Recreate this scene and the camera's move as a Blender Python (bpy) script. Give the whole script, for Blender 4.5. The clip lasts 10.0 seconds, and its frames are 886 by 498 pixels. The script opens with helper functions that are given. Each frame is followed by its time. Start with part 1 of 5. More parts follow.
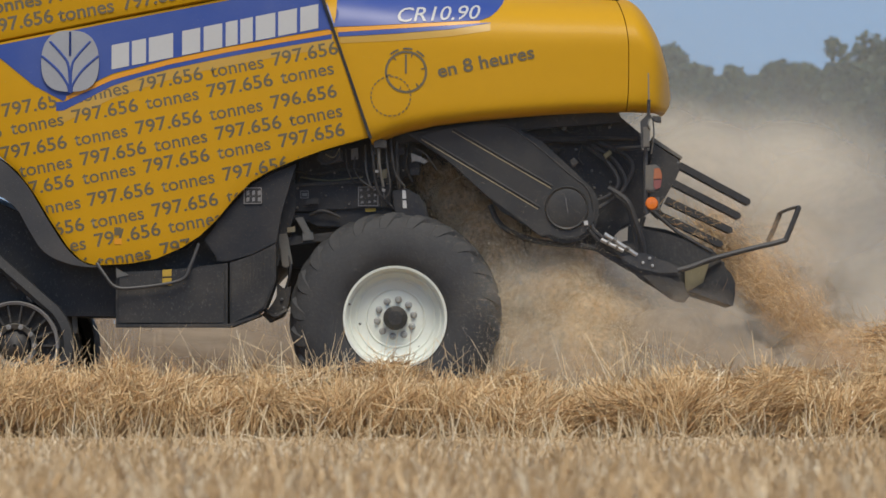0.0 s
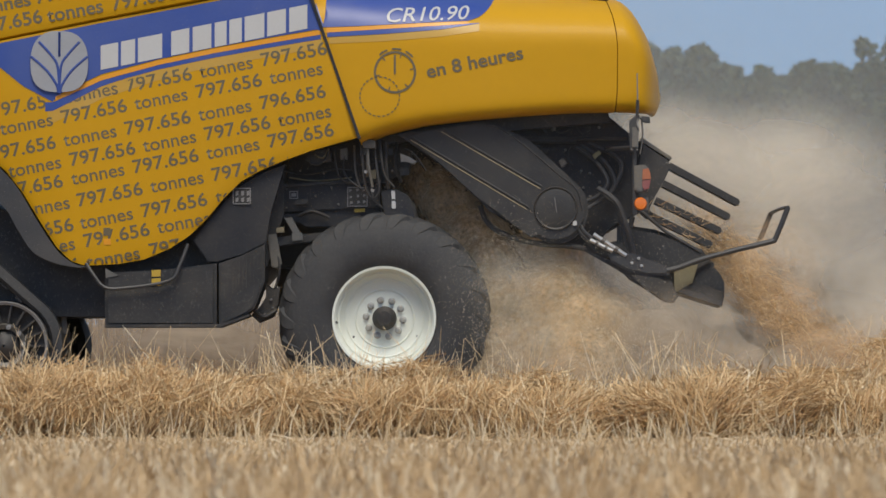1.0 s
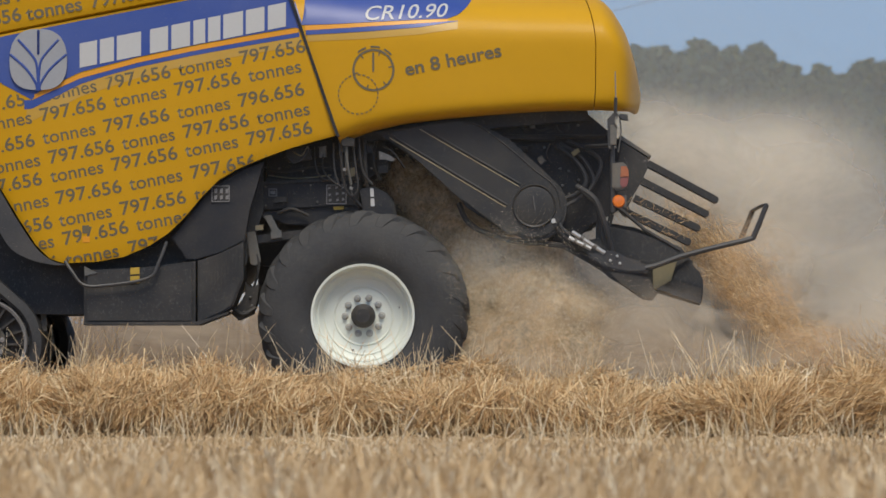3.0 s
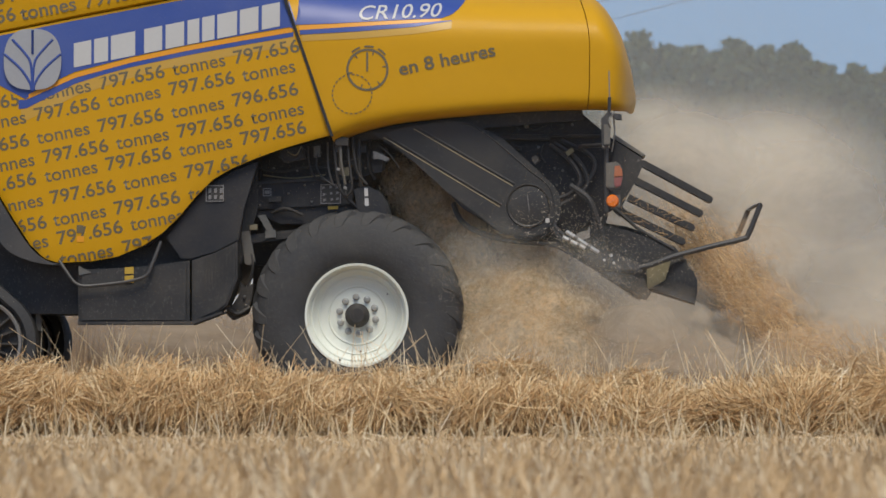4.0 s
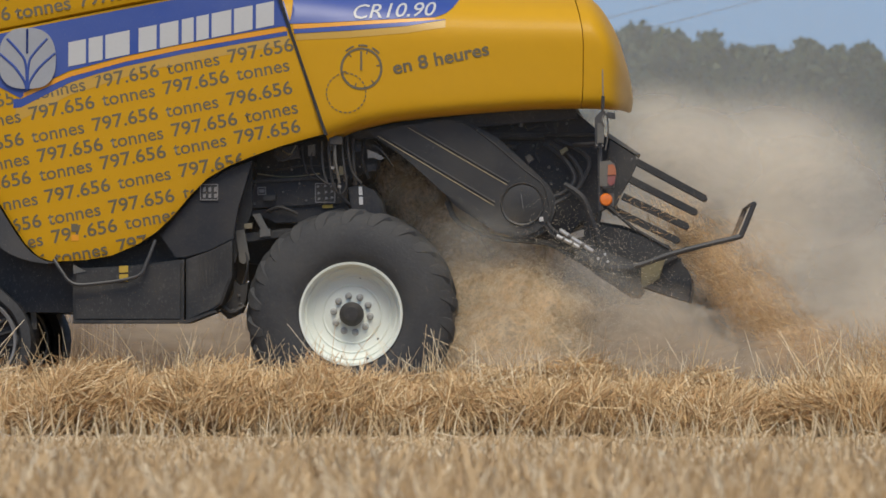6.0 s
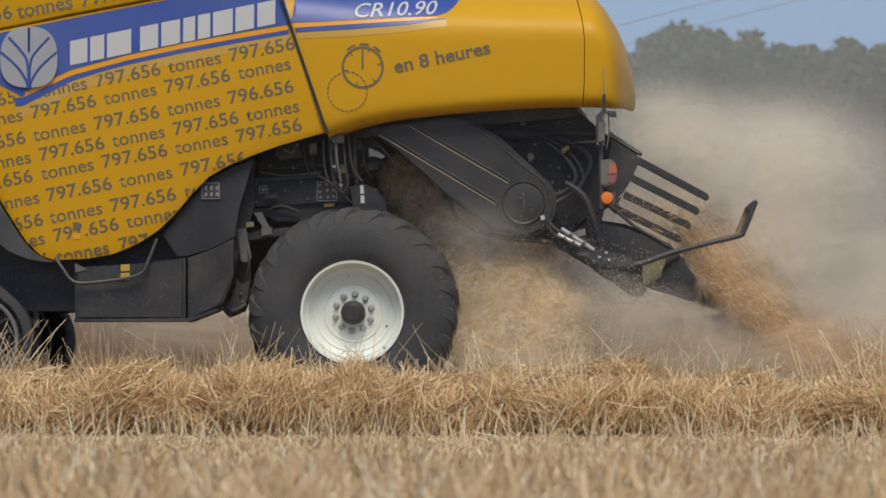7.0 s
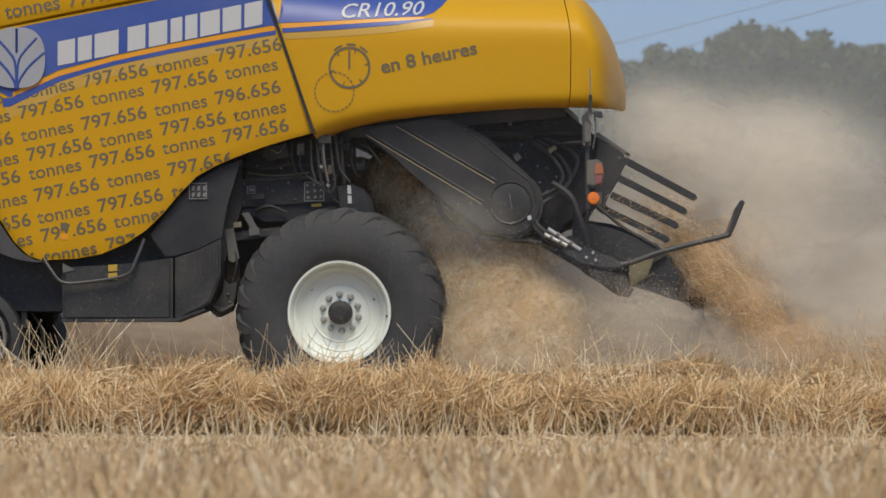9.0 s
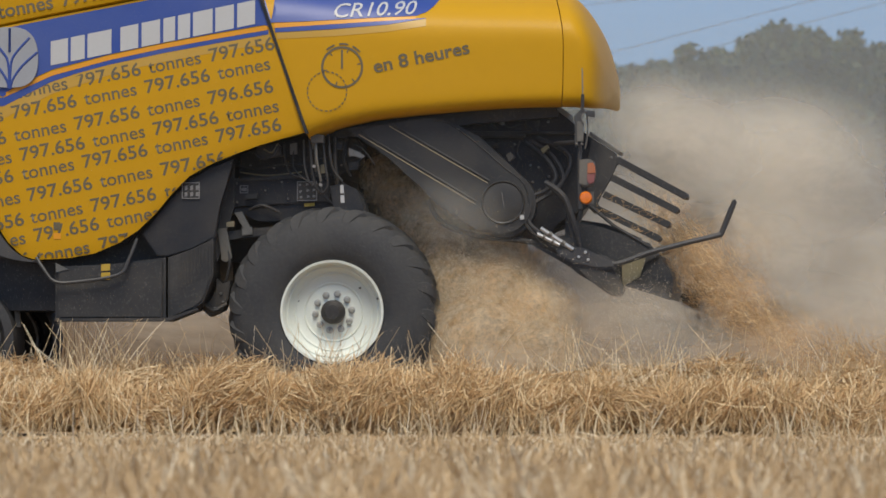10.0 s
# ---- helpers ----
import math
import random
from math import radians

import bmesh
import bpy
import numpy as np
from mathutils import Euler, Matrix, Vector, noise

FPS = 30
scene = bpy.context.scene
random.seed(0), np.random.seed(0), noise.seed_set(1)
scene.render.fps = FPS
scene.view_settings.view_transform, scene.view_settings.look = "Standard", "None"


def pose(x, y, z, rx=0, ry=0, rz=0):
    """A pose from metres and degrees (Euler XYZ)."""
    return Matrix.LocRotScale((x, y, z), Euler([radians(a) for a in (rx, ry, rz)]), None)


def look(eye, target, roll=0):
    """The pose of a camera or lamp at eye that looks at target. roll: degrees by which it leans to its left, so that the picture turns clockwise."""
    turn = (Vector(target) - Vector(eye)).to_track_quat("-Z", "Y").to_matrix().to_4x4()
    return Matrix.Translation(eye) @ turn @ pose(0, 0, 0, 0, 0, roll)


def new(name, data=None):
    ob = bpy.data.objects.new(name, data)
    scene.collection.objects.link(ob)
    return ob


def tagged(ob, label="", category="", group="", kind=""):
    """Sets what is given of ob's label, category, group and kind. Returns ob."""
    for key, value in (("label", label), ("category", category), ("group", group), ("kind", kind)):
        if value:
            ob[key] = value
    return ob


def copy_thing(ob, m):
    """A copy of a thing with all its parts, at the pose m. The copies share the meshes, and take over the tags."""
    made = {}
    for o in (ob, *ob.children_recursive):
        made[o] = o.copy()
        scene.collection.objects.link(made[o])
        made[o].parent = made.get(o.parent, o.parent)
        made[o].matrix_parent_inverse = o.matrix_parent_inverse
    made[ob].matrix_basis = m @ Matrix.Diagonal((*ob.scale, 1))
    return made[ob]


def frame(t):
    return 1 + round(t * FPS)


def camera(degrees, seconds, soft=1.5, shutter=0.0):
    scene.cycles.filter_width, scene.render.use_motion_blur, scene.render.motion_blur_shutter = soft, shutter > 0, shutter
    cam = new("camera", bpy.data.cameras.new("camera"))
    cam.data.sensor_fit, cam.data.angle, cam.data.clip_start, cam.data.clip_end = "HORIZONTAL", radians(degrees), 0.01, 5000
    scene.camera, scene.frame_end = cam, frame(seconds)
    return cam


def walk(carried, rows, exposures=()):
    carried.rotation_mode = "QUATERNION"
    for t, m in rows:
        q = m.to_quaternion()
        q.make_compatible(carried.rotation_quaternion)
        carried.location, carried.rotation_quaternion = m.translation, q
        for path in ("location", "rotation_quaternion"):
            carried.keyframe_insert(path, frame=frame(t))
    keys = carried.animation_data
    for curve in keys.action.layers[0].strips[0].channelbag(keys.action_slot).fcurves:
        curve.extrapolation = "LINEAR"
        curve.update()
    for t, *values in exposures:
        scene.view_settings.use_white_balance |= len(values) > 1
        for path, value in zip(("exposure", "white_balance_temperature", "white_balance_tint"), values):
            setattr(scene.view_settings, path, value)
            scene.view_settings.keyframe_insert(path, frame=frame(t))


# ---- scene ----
# ---- the camera: a long lens low over the stubble, panning with the machine ----
F = 11450.0 / 784.0                  # lens length over half the picture's width
EYE = Vector((0.0, -50.0, 0.55))
cam = camera(2 * math.degrees(math.atan(1 / F)), 10.0, soft=1.6)
cam.data.dof.use_dof, cam.data.dof.focus_distance, cam.data.dof.aperture_fstop = True, 49.7, 8.0

TIMES = (0, .5, 1, 1.5, 2, 2.5, 4, 4.5, 5, 5.5, 7, 7.5, 8, 8.5, 9, 9.5, 10)
# pan to the left and tilt since the start, and the machine's drift in view, all in 1/11450 rad
PAN = (0, 25, 52.5, 74, 98.5, 126, 217, 247.5, 278, 309, 416, 449, 477.5, 504.5, 537, 563, 592)
TILT = (0, 0, 0, 0, -.3, -.7, -2.4, -2, -1.6, -2, -3, -3, -2.4, -3.4, -3.5, -3.8, -4.2)
DRIFT = (0, -9.5, -19.5, -31.5, -44, -51, -68, -71, -77, -79, -76, -78, -88, -95, -99, -106.5, -112)
LIFT = (0, .5, .5, -1, -2, -3.3, -4.7, -5.5, -5.7, -6, -10, -9.3, -7.3, -9.3, -10, -10.3, -11)
PAN0, UP0 = 297 / 11450, 186 / 11450

rows = []
for i, t in enumerate(TIMES):
    a, b = PAN0 - PAN[i] / 11450, UP0 + TILT[i] / 11450
    rows.append((t, look(EYE, EYE + Vector((math.sin(a), math.cos(a), math.tan(b))) * 50)))
walk(cam, rows)


def machine_rows():
    out = []
    for i, t in enumerate(TIMES):
        a = PAN0 - PAN[i] / 11450 + (699 + DRIFT[i] - 784) / 11450
        y = 0.25 * t / 10
        out.append((t, (50 + y) * math.tan(a), y, (TILT[i] - LIFT[i]) / 229))
    return out


MACHINE = machine_rows()
HEADING = -2.5


def machine_at(t):
    """Place of the machine's reference point at any time, by a smooth curve through its rows."""
    ts = [r[0] for r in MACHINE]
    if t < 0:
        return machine_at(0) + Vector((-0.31 * t, 0, 0))
    return Vector([float(np.interp(t, ts, [r[k] for r in MACHINE])) for k in (1, 2, 3)])


# ---- world and sun: thin cloud, soft light from high behind the camera ----
world = bpy.data.worlds.new("world")
scene.world = world
world.use_nodes = True
wn, wl = world.node_tree.nodes, world.node_tree.links
sky = wn.new("ShaderNodeTexSky")
sky.sky_type, sky.sun_disc = "NISHITA", False
sky.sun_elevation, sky.sun_rotation = radians(59), radians(176)
sky.air_density, sky.dust_density, sky.ozone_density = 1.0, 0.4, 3.0
wn["Background"].inputs["Strength"].default_value = 0.115
wl.new(sky.outputs["Color"], wn["Background"].inputs["Color"])
way, lift_sky = wn.new("ShaderNodeTexCoord"), wn.new("ShaderNodeVectorMath")
lift_sky.inputs[1].default_value = (0, 0, 0.16)          # no pale rim: the clear blue comes down to the trees
wl.new(way.outputs["Generated"], lift_sky.inputs[0])
wl.new(lift_sky.outputs[0], sky.inputs["Vector"])
sun = new("sun", bpy.data.lights.new("sun", "SUN"))
sun.data.energy, sun.data.angle, sun.data.color = 3.3, radians(30), (1.0, 0.92, 0.79)
sun.matrix_world = look((1.5, -19.5, 33), (0, 0, 0))
scene.view_settings.exposure = 0.03

# ---- materials ----
def node_mat(name):
    m = bpy.data.materials.new(name)
    m.use_nodes = True
    nt = m.node_tree
    return m, nt.nodes, nt.links, nt.nodes["Principled BSDF"]


def mix_rgb(n, l, fac, a, b):
    x = n.new("ShaderNodeMix")
    x.data_type = "RGBA"
    for s, v in ((x.inputs[0], fac), (x.inputs[6], a), (x.inputs[7], b)):
        if isinstance(v, bpy.types.NodeSocket):
            l.new(v, s)
        else:
            s.default_value = (*v, 1) if isinstance(v, tuple) else v
    return x.outputs[2]


def noise_tex(n, l, scale, detail=4, coord="Object", stretch=None):
    tc, nz = n.new("ShaderNodeTexCoord"), n.new("ShaderNodeTexNoise")
    nz.inputs["Scale"].default_value, nz.inputs["Detail"].default_value = scale, detail
    src = tc.outputs[coord]
    if stretch:
        mp = n.new("ShaderNodeMapping")
        mp.inputs["Scale"].default_value = stretch
        l.new(src, mp.inputs["Vector"])
        src = mp.outputs["Vector"]
    l.new(src, nz.inputs["Vector"])
    return nz.outputs["Fac"]


def ramp(n, l, fac, lo, hi):
    r = n.new("ShaderNodeMapRange")
    r.inputs[1].default_value, r.inputs[2].default_value = lo, hi
    l.new(fac, r.inputs[0])
    return r.outputs[0]


def surface(name, col, rough=0.5, metal=0.0, dirt=(0.3, 0.24, 0.16), amount=0.25, scale=3.0, grain=0.15, bump=0.1, coat=0.0, streak=0.0, gloss=0.5):
    """Painted, rubber or metal surface: base colour with grain, a film of field dust in patches and specks, and fine relief."""
    m, n, l, p = node_mat(name)
    big, fine = noise_tex(n, l, scale, 5), noise_tex(n, l, scale * 14, 3)
    dark = tuple(c * (1 - grain) for c in col)
    base = mix_rgb(n, l, ramp(n, l, fine, 0.3, 0.7), dark, col)
    f = n.new("ShaderNodeMath")
    f.operation = "MULTIPLY"
    l.new(ramp(n, l, big, 0.35, 0.8), f.inputs[0])
    f.inputs[1].default_value = amount
    base = mix_rgb(n, l, f.outputs[0], base, dirt)
    speck = mix_rgb(n, l, ramp(n, l, noise_tex(n, l, 85, 2), 0.69, 0.75), base, mix_rgb(n, l, min(1.0, 0.08 + amount * 0.7), base, (0.42, 0.36, 0.27)))
    if streak:
        # short pale scuffs left by flying straw, all slanting one way
        sl = ramp(n, l, noise_tex(n, l, 75, 3, "Object", (1.0, 1.0, 0.6)), 0.60, 0.72)
        mu = n.new("ShaderNodeMath")
        mu.operation, mu.inputs[1].default_value = "MULTIPLY", streak
        l.new(sl, mu.inputs[0])
        speck = mix_rgb(n, l, mu.outputs[0], speck, (0.20, 0.19, 0.17))
    l.new(speck, p.inputs["Base Color"])
    r = n.new("ShaderNodeMapRange")
    r.inputs[3].default_value, r.inputs[4].default_value = rough * 0.8, min(1, rough * 1.3)
    l.new(big, r.inputs[0])
    l.new(r.outputs[0], p.inputs["Roughness"])
    p.inputs["Metallic"].default_value = metal
    p.inputs["Coat Weight"].default_value = coat
    p.inputs["Coat Roughness"].default_value = 0.15
    p.inputs["Specular IOR Level"].default_value = gloss
    if bump:
        b = n.new("ShaderNodeBump")
        b.inputs["Strength"].default_value, b.inputs["Distance"].default_value = bump, 0.01
        l.new(fine, b.inputs["Height"])
        l.new(b.outputs[0], p.inputs["Normal"])
    return m


def straw_mat(name, a, b, c, rough=0.6):
    """Dry straw: every stalk its own tint between three, with darker nodes along it."""
    m, n, l, p = node_mat(name)
    g = n.new("ShaderNodeNewGeometry")
    col = mix_rgb(n, l, ramp(n, l, g.outputs["Random Per Island"], 0.0, 0.6), a, b)
    col = mix_rgb(n, l, ramp(n, l, g.outputs["Random Per Island"], 0.6, 1.0), col, c)
    col = mix_rgb(n, l, ramp(n, l, noise_tex(n, l, 9, 3), 0.45, 0.8), col, tuple(x * 0.72 for x in b))
    l.new(col, p.inputs["Base Color"])
    p.inputs["Roughness"].default_value = rough
    return m


def dust_mat(name, col, dense, scale, lo=0.3, hi=0.75, least=0.0, core=0.15, grain=0.0, thin=0.5):
    """Hanging dust: scattering grains that thin out to nothing towards the rim of each billow."""
    m, n, l, p = node_mat(name)
    tc, mul, ln = n.new("ShaderNodeTexCoord"), n.new("ShaderNodeVectorMath"), n.new("ShaderNodeVectorMath")
    mul.operation, ln.operation = "MULTIPLY", "LENGTH"
    mul.inputs[1].default_value = (1, 0, 1)
    l.new(tc.outputs["Object"], mul.inputs[0])
    l.new(mul.outputs[0], ln.inputs[0])
    fall = n.new("ShaderNodeMapRange")
    fall.interpolation_type = "SMOOTHSTEP"
    for i, v in ((1, core), (2, 1.0), (3, 1.0), (4, 0.001)):
        fall.inputs[i].default_value = v
    l.new(ln.outputs["Value"], fall.inputs[0])
    oi, add = n.new("ShaderNodeObjectInfo"), n.new("ShaderNodeVectorMath")
    sc = n.new("ShaderNodeVectorMath")
    sc.operation = "SCALE"
    l.new(oi.outputs["Random"], sc.inputs["Scale"])
    sc.inputs[0].default_value = (37.0, 11.0, 53.0)
    l.new(tc.outputs["Object"], add.inputs[0])
    l.new(sc.outputs[0], add.inputs[1])
    nz = n.new("ShaderNodeTexNoise")
    nz.inputs["Scale"].default_value, nz.inputs["Detail"].default_value, nz.inputs["Roughness"].default_value = scale, 6, 0.62
    nz.inputs["Distortion"].default_value = 0.5
    l.new(add.outputs[0], nz.inputs["Vector"])
    a = n.new("ShaderNodeMath")
    a.operation = "MULTIPLY"
    l.new(fall.outputs[0], a.inputs[0])
    rg = n.new("ShaderNodeMapRange")
    for i, v in ((1, lo), (2, hi), (3, least)):
        rg.inputs[i].default_value = v
    l.new(nz.outputs["Fac"], rg.inputs[0])
    l.new(rg.outputs[0], a.inputs[1])
    if grain:
        # clots of chaff in the finer scale
        g2 = n.new("ShaderNodeTexNoise")
        g2.inputs["Scale"].default_value, g2.inputs["Detail"].default_value, g2.inputs["Roughness"].default_value = grain, 5, 0.75
        l.new(add.outputs[0], g2.inputs["Vector"])
        rg2, both2 = n.new("ShaderNodeMapRange"), n.new("ShaderNodeMath")
        for i, v in ((1, 0.34), (2, 0.62), (3, thin), (4, 1.1)):
            rg2.inputs[i].default_value = v
        l.new(g2.outputs["Fac"], rg2.inputs[0])
        both2.operation = "MULTIPLY"
        l.new(rg.outputs[0], both2.inputs[0])
        l.new(rg2.outputs[0], both2.inputs[1])
        l.new(both2.outputs[0], a.inputs[1])
    a2 = n.new("ShaderNodeMath")
    a2.operation = "MULTIPLY"
    l.new(a.outputs[0], a2.inputs[0])
    a2.inputs[1].default_value = dense
    d, tl, tr = n.new("ShaderNodeBsdfDiffuse"), n.new("ShaderNodeBsdfTranslucent"), n.new("ShaderNodeBsdfTransparent")
    d.inputs["Color"].default_value = tl.inputs["Color"].default_value = (*col, 1)
    if grain:
        # paler chaff and browner straw bits drift in swirls
        g3 = n.new("ShaderNodeTexNoise")
        g3.inputs["Scale"].default_value, g3.inputs["Detail"].default_value, g3.inputs["Distortion"].default_value = 3.2, 7, 1.2
        l.new(add.outputs[0], g3.inputs["Vector"])
        tint = mix_rgb(n, l, ramp(n, l, g3.outputs["Fac"], 0.36, 0.62), (col[0] * 0.84, col[1] * 0.76, col[2] * 0.66), (min(1, col[0] * 1.06), col[1] * 1.08, col[2] * 1.12))
        l.new(tint, d.inputs["Color"])
        l.new(tint, tl.inputs["Color"])
    both, out = n.new("ShaderNodeMixShader"), n.new("ShaderNodeMixShader")
    both.inputs[0].default_value = 0.5
    l.new(d.outputs[0], both.inputs[1])
    l.new(tl.outputs[0], both.inputs[2])
    l.new(a2.outputs[0], out.inputs[0])
    l.new(tr.outputs[0], out.inputs[1])
    l.new(both.outputs[0], out.inputs[2])
    l.new(out.outputs[0], n["Material Output"].inputs["Surface"])
    n.remove(p)
    return m


M = {
    "yellow": surface("yellow_paint", (0.555, 0.290, 0.002), 0.48, amount=0.10, grain=0.03, scale=0.8, bump=0.01, coat=0.04, gloss=0.22, dirt=(0.56, 0.33, 0.05)),
    "blue": surface("blue_film", (0.034, 0.07, 0.28), 0.4, amount=0.12, grain=0.03, bump=0.0, dirt=(0.25, 0.27, 0.34)),
    "clear_film": surface("clear_film", (0.50, 0.29, 0.035), 0.4, amount=0.15, grain=0.03, bump=0.0, dirt=(0.5, 0.4, 0.2)),
    "gold": surface("orange_film", (0.72, 0.30, 0.01), 0.4, amount=0.05, grain=0.03, bump=0.0),
    "white": surface("white_film", (0.50, 0.495, 0.475), 0.4, amount=0.1, grain=0.03, bump=0.0),
    "silver": surface("silver_plate", (0.40, 0.395, 0.39), 0.4, metal=0.35, amount=0.15, grain=0.05, bump=0.0, dirt=(0.2, 0.19, 0.18)),
    "print": surface("brown_print", (0.135, 0.11, 0.06), 0.5, amount=0.1, grain=0.1, bump=0.0),
    "black": surface("black_plastic", (0.027, 0.027, 0.027), 0.5, streak=0.3, amount=0.30, scale=3.5, bump=0.08, dirt=(0.12, 0.105, 0.085), gloss=0.4),
    "dusty": surface("dusty_black_steel", (0.026, 0.026, 0.026), 0.55, streak=0.3, amount=0.38, scale=5, bump=0.1, dirt=(0.15, 0.125, 0.095), gloss=0.4),
    "navy": surface("dark_navy_steel", (0.016, 0.018, 0.023), 0.6, gloss=0.35, streak=0.2, amount=0.25, scale=4, bump=0.05, dirt=(0.13, 0.11, 0.085)),
    "grey": surface("dark_grey_plastic", (0.042, 0.042, 0.043), 0.5, amount=0.3, scale=3, bump=0.05, dirt=(0.13, 0.115, 0.095)),
    "rubber": surface("tyre_rubber", (0.034, 0.035, 0.037), 0.75, amount=0.4, scale=3.0, grain=0.3, bump=0.25, dirt=(0.105, 0.10, 0.09)),
    "rim": surface("white_rim_paint", (0.74, 0.77, 0.68), 0.45, amount=0.18, scale=3, grain=0.04, bump=0.03, dirt=(0.5, 0.46, 0.36)),
    "steel": surface("bare_steel", (0.17, 0.165, 0.155), 0.5, metal=0.6, amount=0.3, bump=0.1),
    "chrome": surface("bright_fitting", (0.55, 0.55, 0.53), 0.3, metal=0.6, amount=0.25, bump=0.05),
    "hose": surface("hose_rubber", (0.03, 0.03, 0.032), 0.6, amount=0.2, bump=0.05, dirt=(0.2, 0.17, 0.13)),
    "brass": surface("zinc_fitting", (0.33, 0.28, 0.17), 0.45, metal=0.6, amount=0.3, bump=0.05),
    "orange_lens": surface("orange_lens", (0.80, 0.19, 0.012), 0.25, amount=0.05, bump=0.0, coat=0.5),
    "dull_lens": surface("dull_orange_lens", (0.46, 0.13, 0.045), 0.35, amount=0.4, bump=0.0, dirt=(0.3, 0.2, 0.13)),
    "red_lens": surface("red_lens", (0.26, 0.045, 0.04), 0.35, amount=0.4, bump=0.0, coat=0.5),
    "sticker": surface("yellow_sticker", (0.50, 0.32, 0.02), 0.5, amount=0.2, bump=0.0),
    "nut": surface("grey_wheel_nut", (0.40, 0.40, 0.37), 0.5, metal=0.2, amount=0.3, bump=0.0),
    "pale": surface("pale_print", (0.21, 0.21, 0.21), 0.5, amount=0.3, bump=0.0),
    "bracket": surface("grey_bracket", (0.13, 0.13, 0.12), 0.5, metal=0.3, amount=0.4, bump=0.1),
    "olive": surface("dusty_olive_sheet", (0.16, 0.14, 0.07), 0.6, amount=0.4, bump=0.05),
    "straw": straw_mat("cut_straw", (0.40, 0.225, 0.085), (0.60, 0.39, 0.175), (0.84, 0.67, 0.40)),
    "stubble": straw_mat("stubble_straw", (0.56, 0.365, 0.17), (0.70, 0.495, 0.265), (0.92, 0.79, 0.55)),
    "pale_stalk": straw_mat("bleached_straw", (0.68, 0.50, 0.27), (0.82, 0.64, 0.38), (0.90, 0.79, 0.57)),
    "crop": straw_mat("ripe_crop", (0.38, 0.27, 0.17), (0.43, 0.31, 0.20), (0.48, 0.36, 0.24)),
    "chaff": straw_mat("chaff_flakes", (0.66, 0.54, 0.36), (0.78, 0.68, 0.50), (0.90, 0.84, 0.70)),
    "far_haze": dust_mat("far_dust", (0.55, 0.57, 0.54), 0.42, 1.0, 0.25, 0.75, 0.4),
    "leaf": straw_mat("tree_leaves", (0.025, 0.042, 0.014), (0.04, 0.06, 0.02), (0.06, 0.085, 0.03)),
    "bark": surface("bark", (0.09, 0.07, 0.05), 0.9, amount=0.3, bump=0.5),
    "wire": surface("cable", (0.1, 0.1, 0.1), 0.5, bump=0.0),
    "dust": dust_mat("field_dust", (0.91, 0.82, 0.66), 0.84, 1.4, 0.3, 0.7, 0.55, 0.10),
    "haze": dust_mat("thin_dust", (0.70, 0.67, 0.58), 0.40, 1.0, 0.25, 0.75, 0.3, 0.10),
    # barely opaque pale haze that raises the dark tones seen through it
    "veil": dust_mat("darks_veil", (0.72, 0.68, 0.60), 0.022, 1.2, 0.25, 0.75, 0.55),
    "straw_dust": dust_mat("straw_dust", (0.88, 0.66, 0.42), 0.82, 1.8, 0.34, 0.64, 0.3, 0.05, 8.0),
    "low_dust": dust_mat("low_dust", (0.82, 0.68, 0.50), 0.66, 1.6, 0.3, 0.7, 0.4),
    "chaff_dust": dust_mat("chaff_dust", (0.91, 0.745, 0.50), 0.97, 1.7, 0.32, 0.56, 0.62, 0.25, 11.0),
}


def soil_mat():
    m, n, l, p = node_mat("stubble_soil")
    col = mix_rgb(n, l, ramp(n, l, noise_tex(n, l, 9, 6), 0.35, 0.65), (0.24, 0.16, 0.09), (0.47, 0.33, 0.19))
    col = mix_rgb(n, l, ramp(n, l, noise_tex(n, l, 0.25, 4), 0.4, 0.7), col, (0.40, 0.29, 0.17))
    l.new(col, p.inputs["Base Color"])
    p.inputs["Roughness"].default_value = 0.95
    b = n.new("ShaderNodeBump")
    b.inputs["Distance"].default_value = 0.05
    l.new(noise_tex(n, l, 30, 5), b.inputs["Height"])
    l.new(b.outputs[0], p.inputs["Normal"])
    return m


M["soil"] = soil_mat()

# ---- mesh helpers ----
def part(name, bm, material, parent=None, label="", smooth=False):
    me = bpy.data.meshes.new(name)
    bmesh.ops.recalc_face_normals(bm, faces=bm.faces)
    bm.to_mesh(me)
    bm.free()
    me.materials.append(M[material])
    if smooth:
        me.shade_smooth()
        me.set_sharp_from_angle(angle=radians(40))
    ob = new(name, me)
    if parent:
        ob.parent = parent
    return tagged(ob, label)


def raw_part(name, verts, faces, material, parent=None, label=""):
    me = bpy.data.meshes.new(name)
    me.from_pydata(verts, [], faces)
    me.materials.append(M[material])
    ob = new(name, me)
    if parent:
        ob.parent = parent
    return tagged(ob, label)


def E(u, v, y=0.0):
    """Side elevation of the machine, drawn at 229 units a metre: metres in the machine's own space."""
    return Vector(((u - 699) / 229, y, (753 - v) / 229))


def slab(bm, poly, y0, y1, bevel=0.008):
    """A plate cut to a side outline, between two depths, with broken edges."""
    a = [bm.verts.new(E(u, v, y0)) for u, v in poly]
    b = [bm.verts.new(E(u, v, y1)) for u, v in poly]
    faces = [bm.faces.new(a), bm.faces.new(b[::-1])]
    for i in range(len(poly)):
        j = (i + 1) % len(poly)
        faces.append(bm.faces.new((a[j], a[i], b[i], b[j])))
    if bevel:
        edges = {e for f in faces[:2] for e in f.edges}
        bmesh.ops.bevel(bm, geom=list(edges), offset=bevel, segments=2, affect="EDGES", clamp_overlap=True)
    return bm


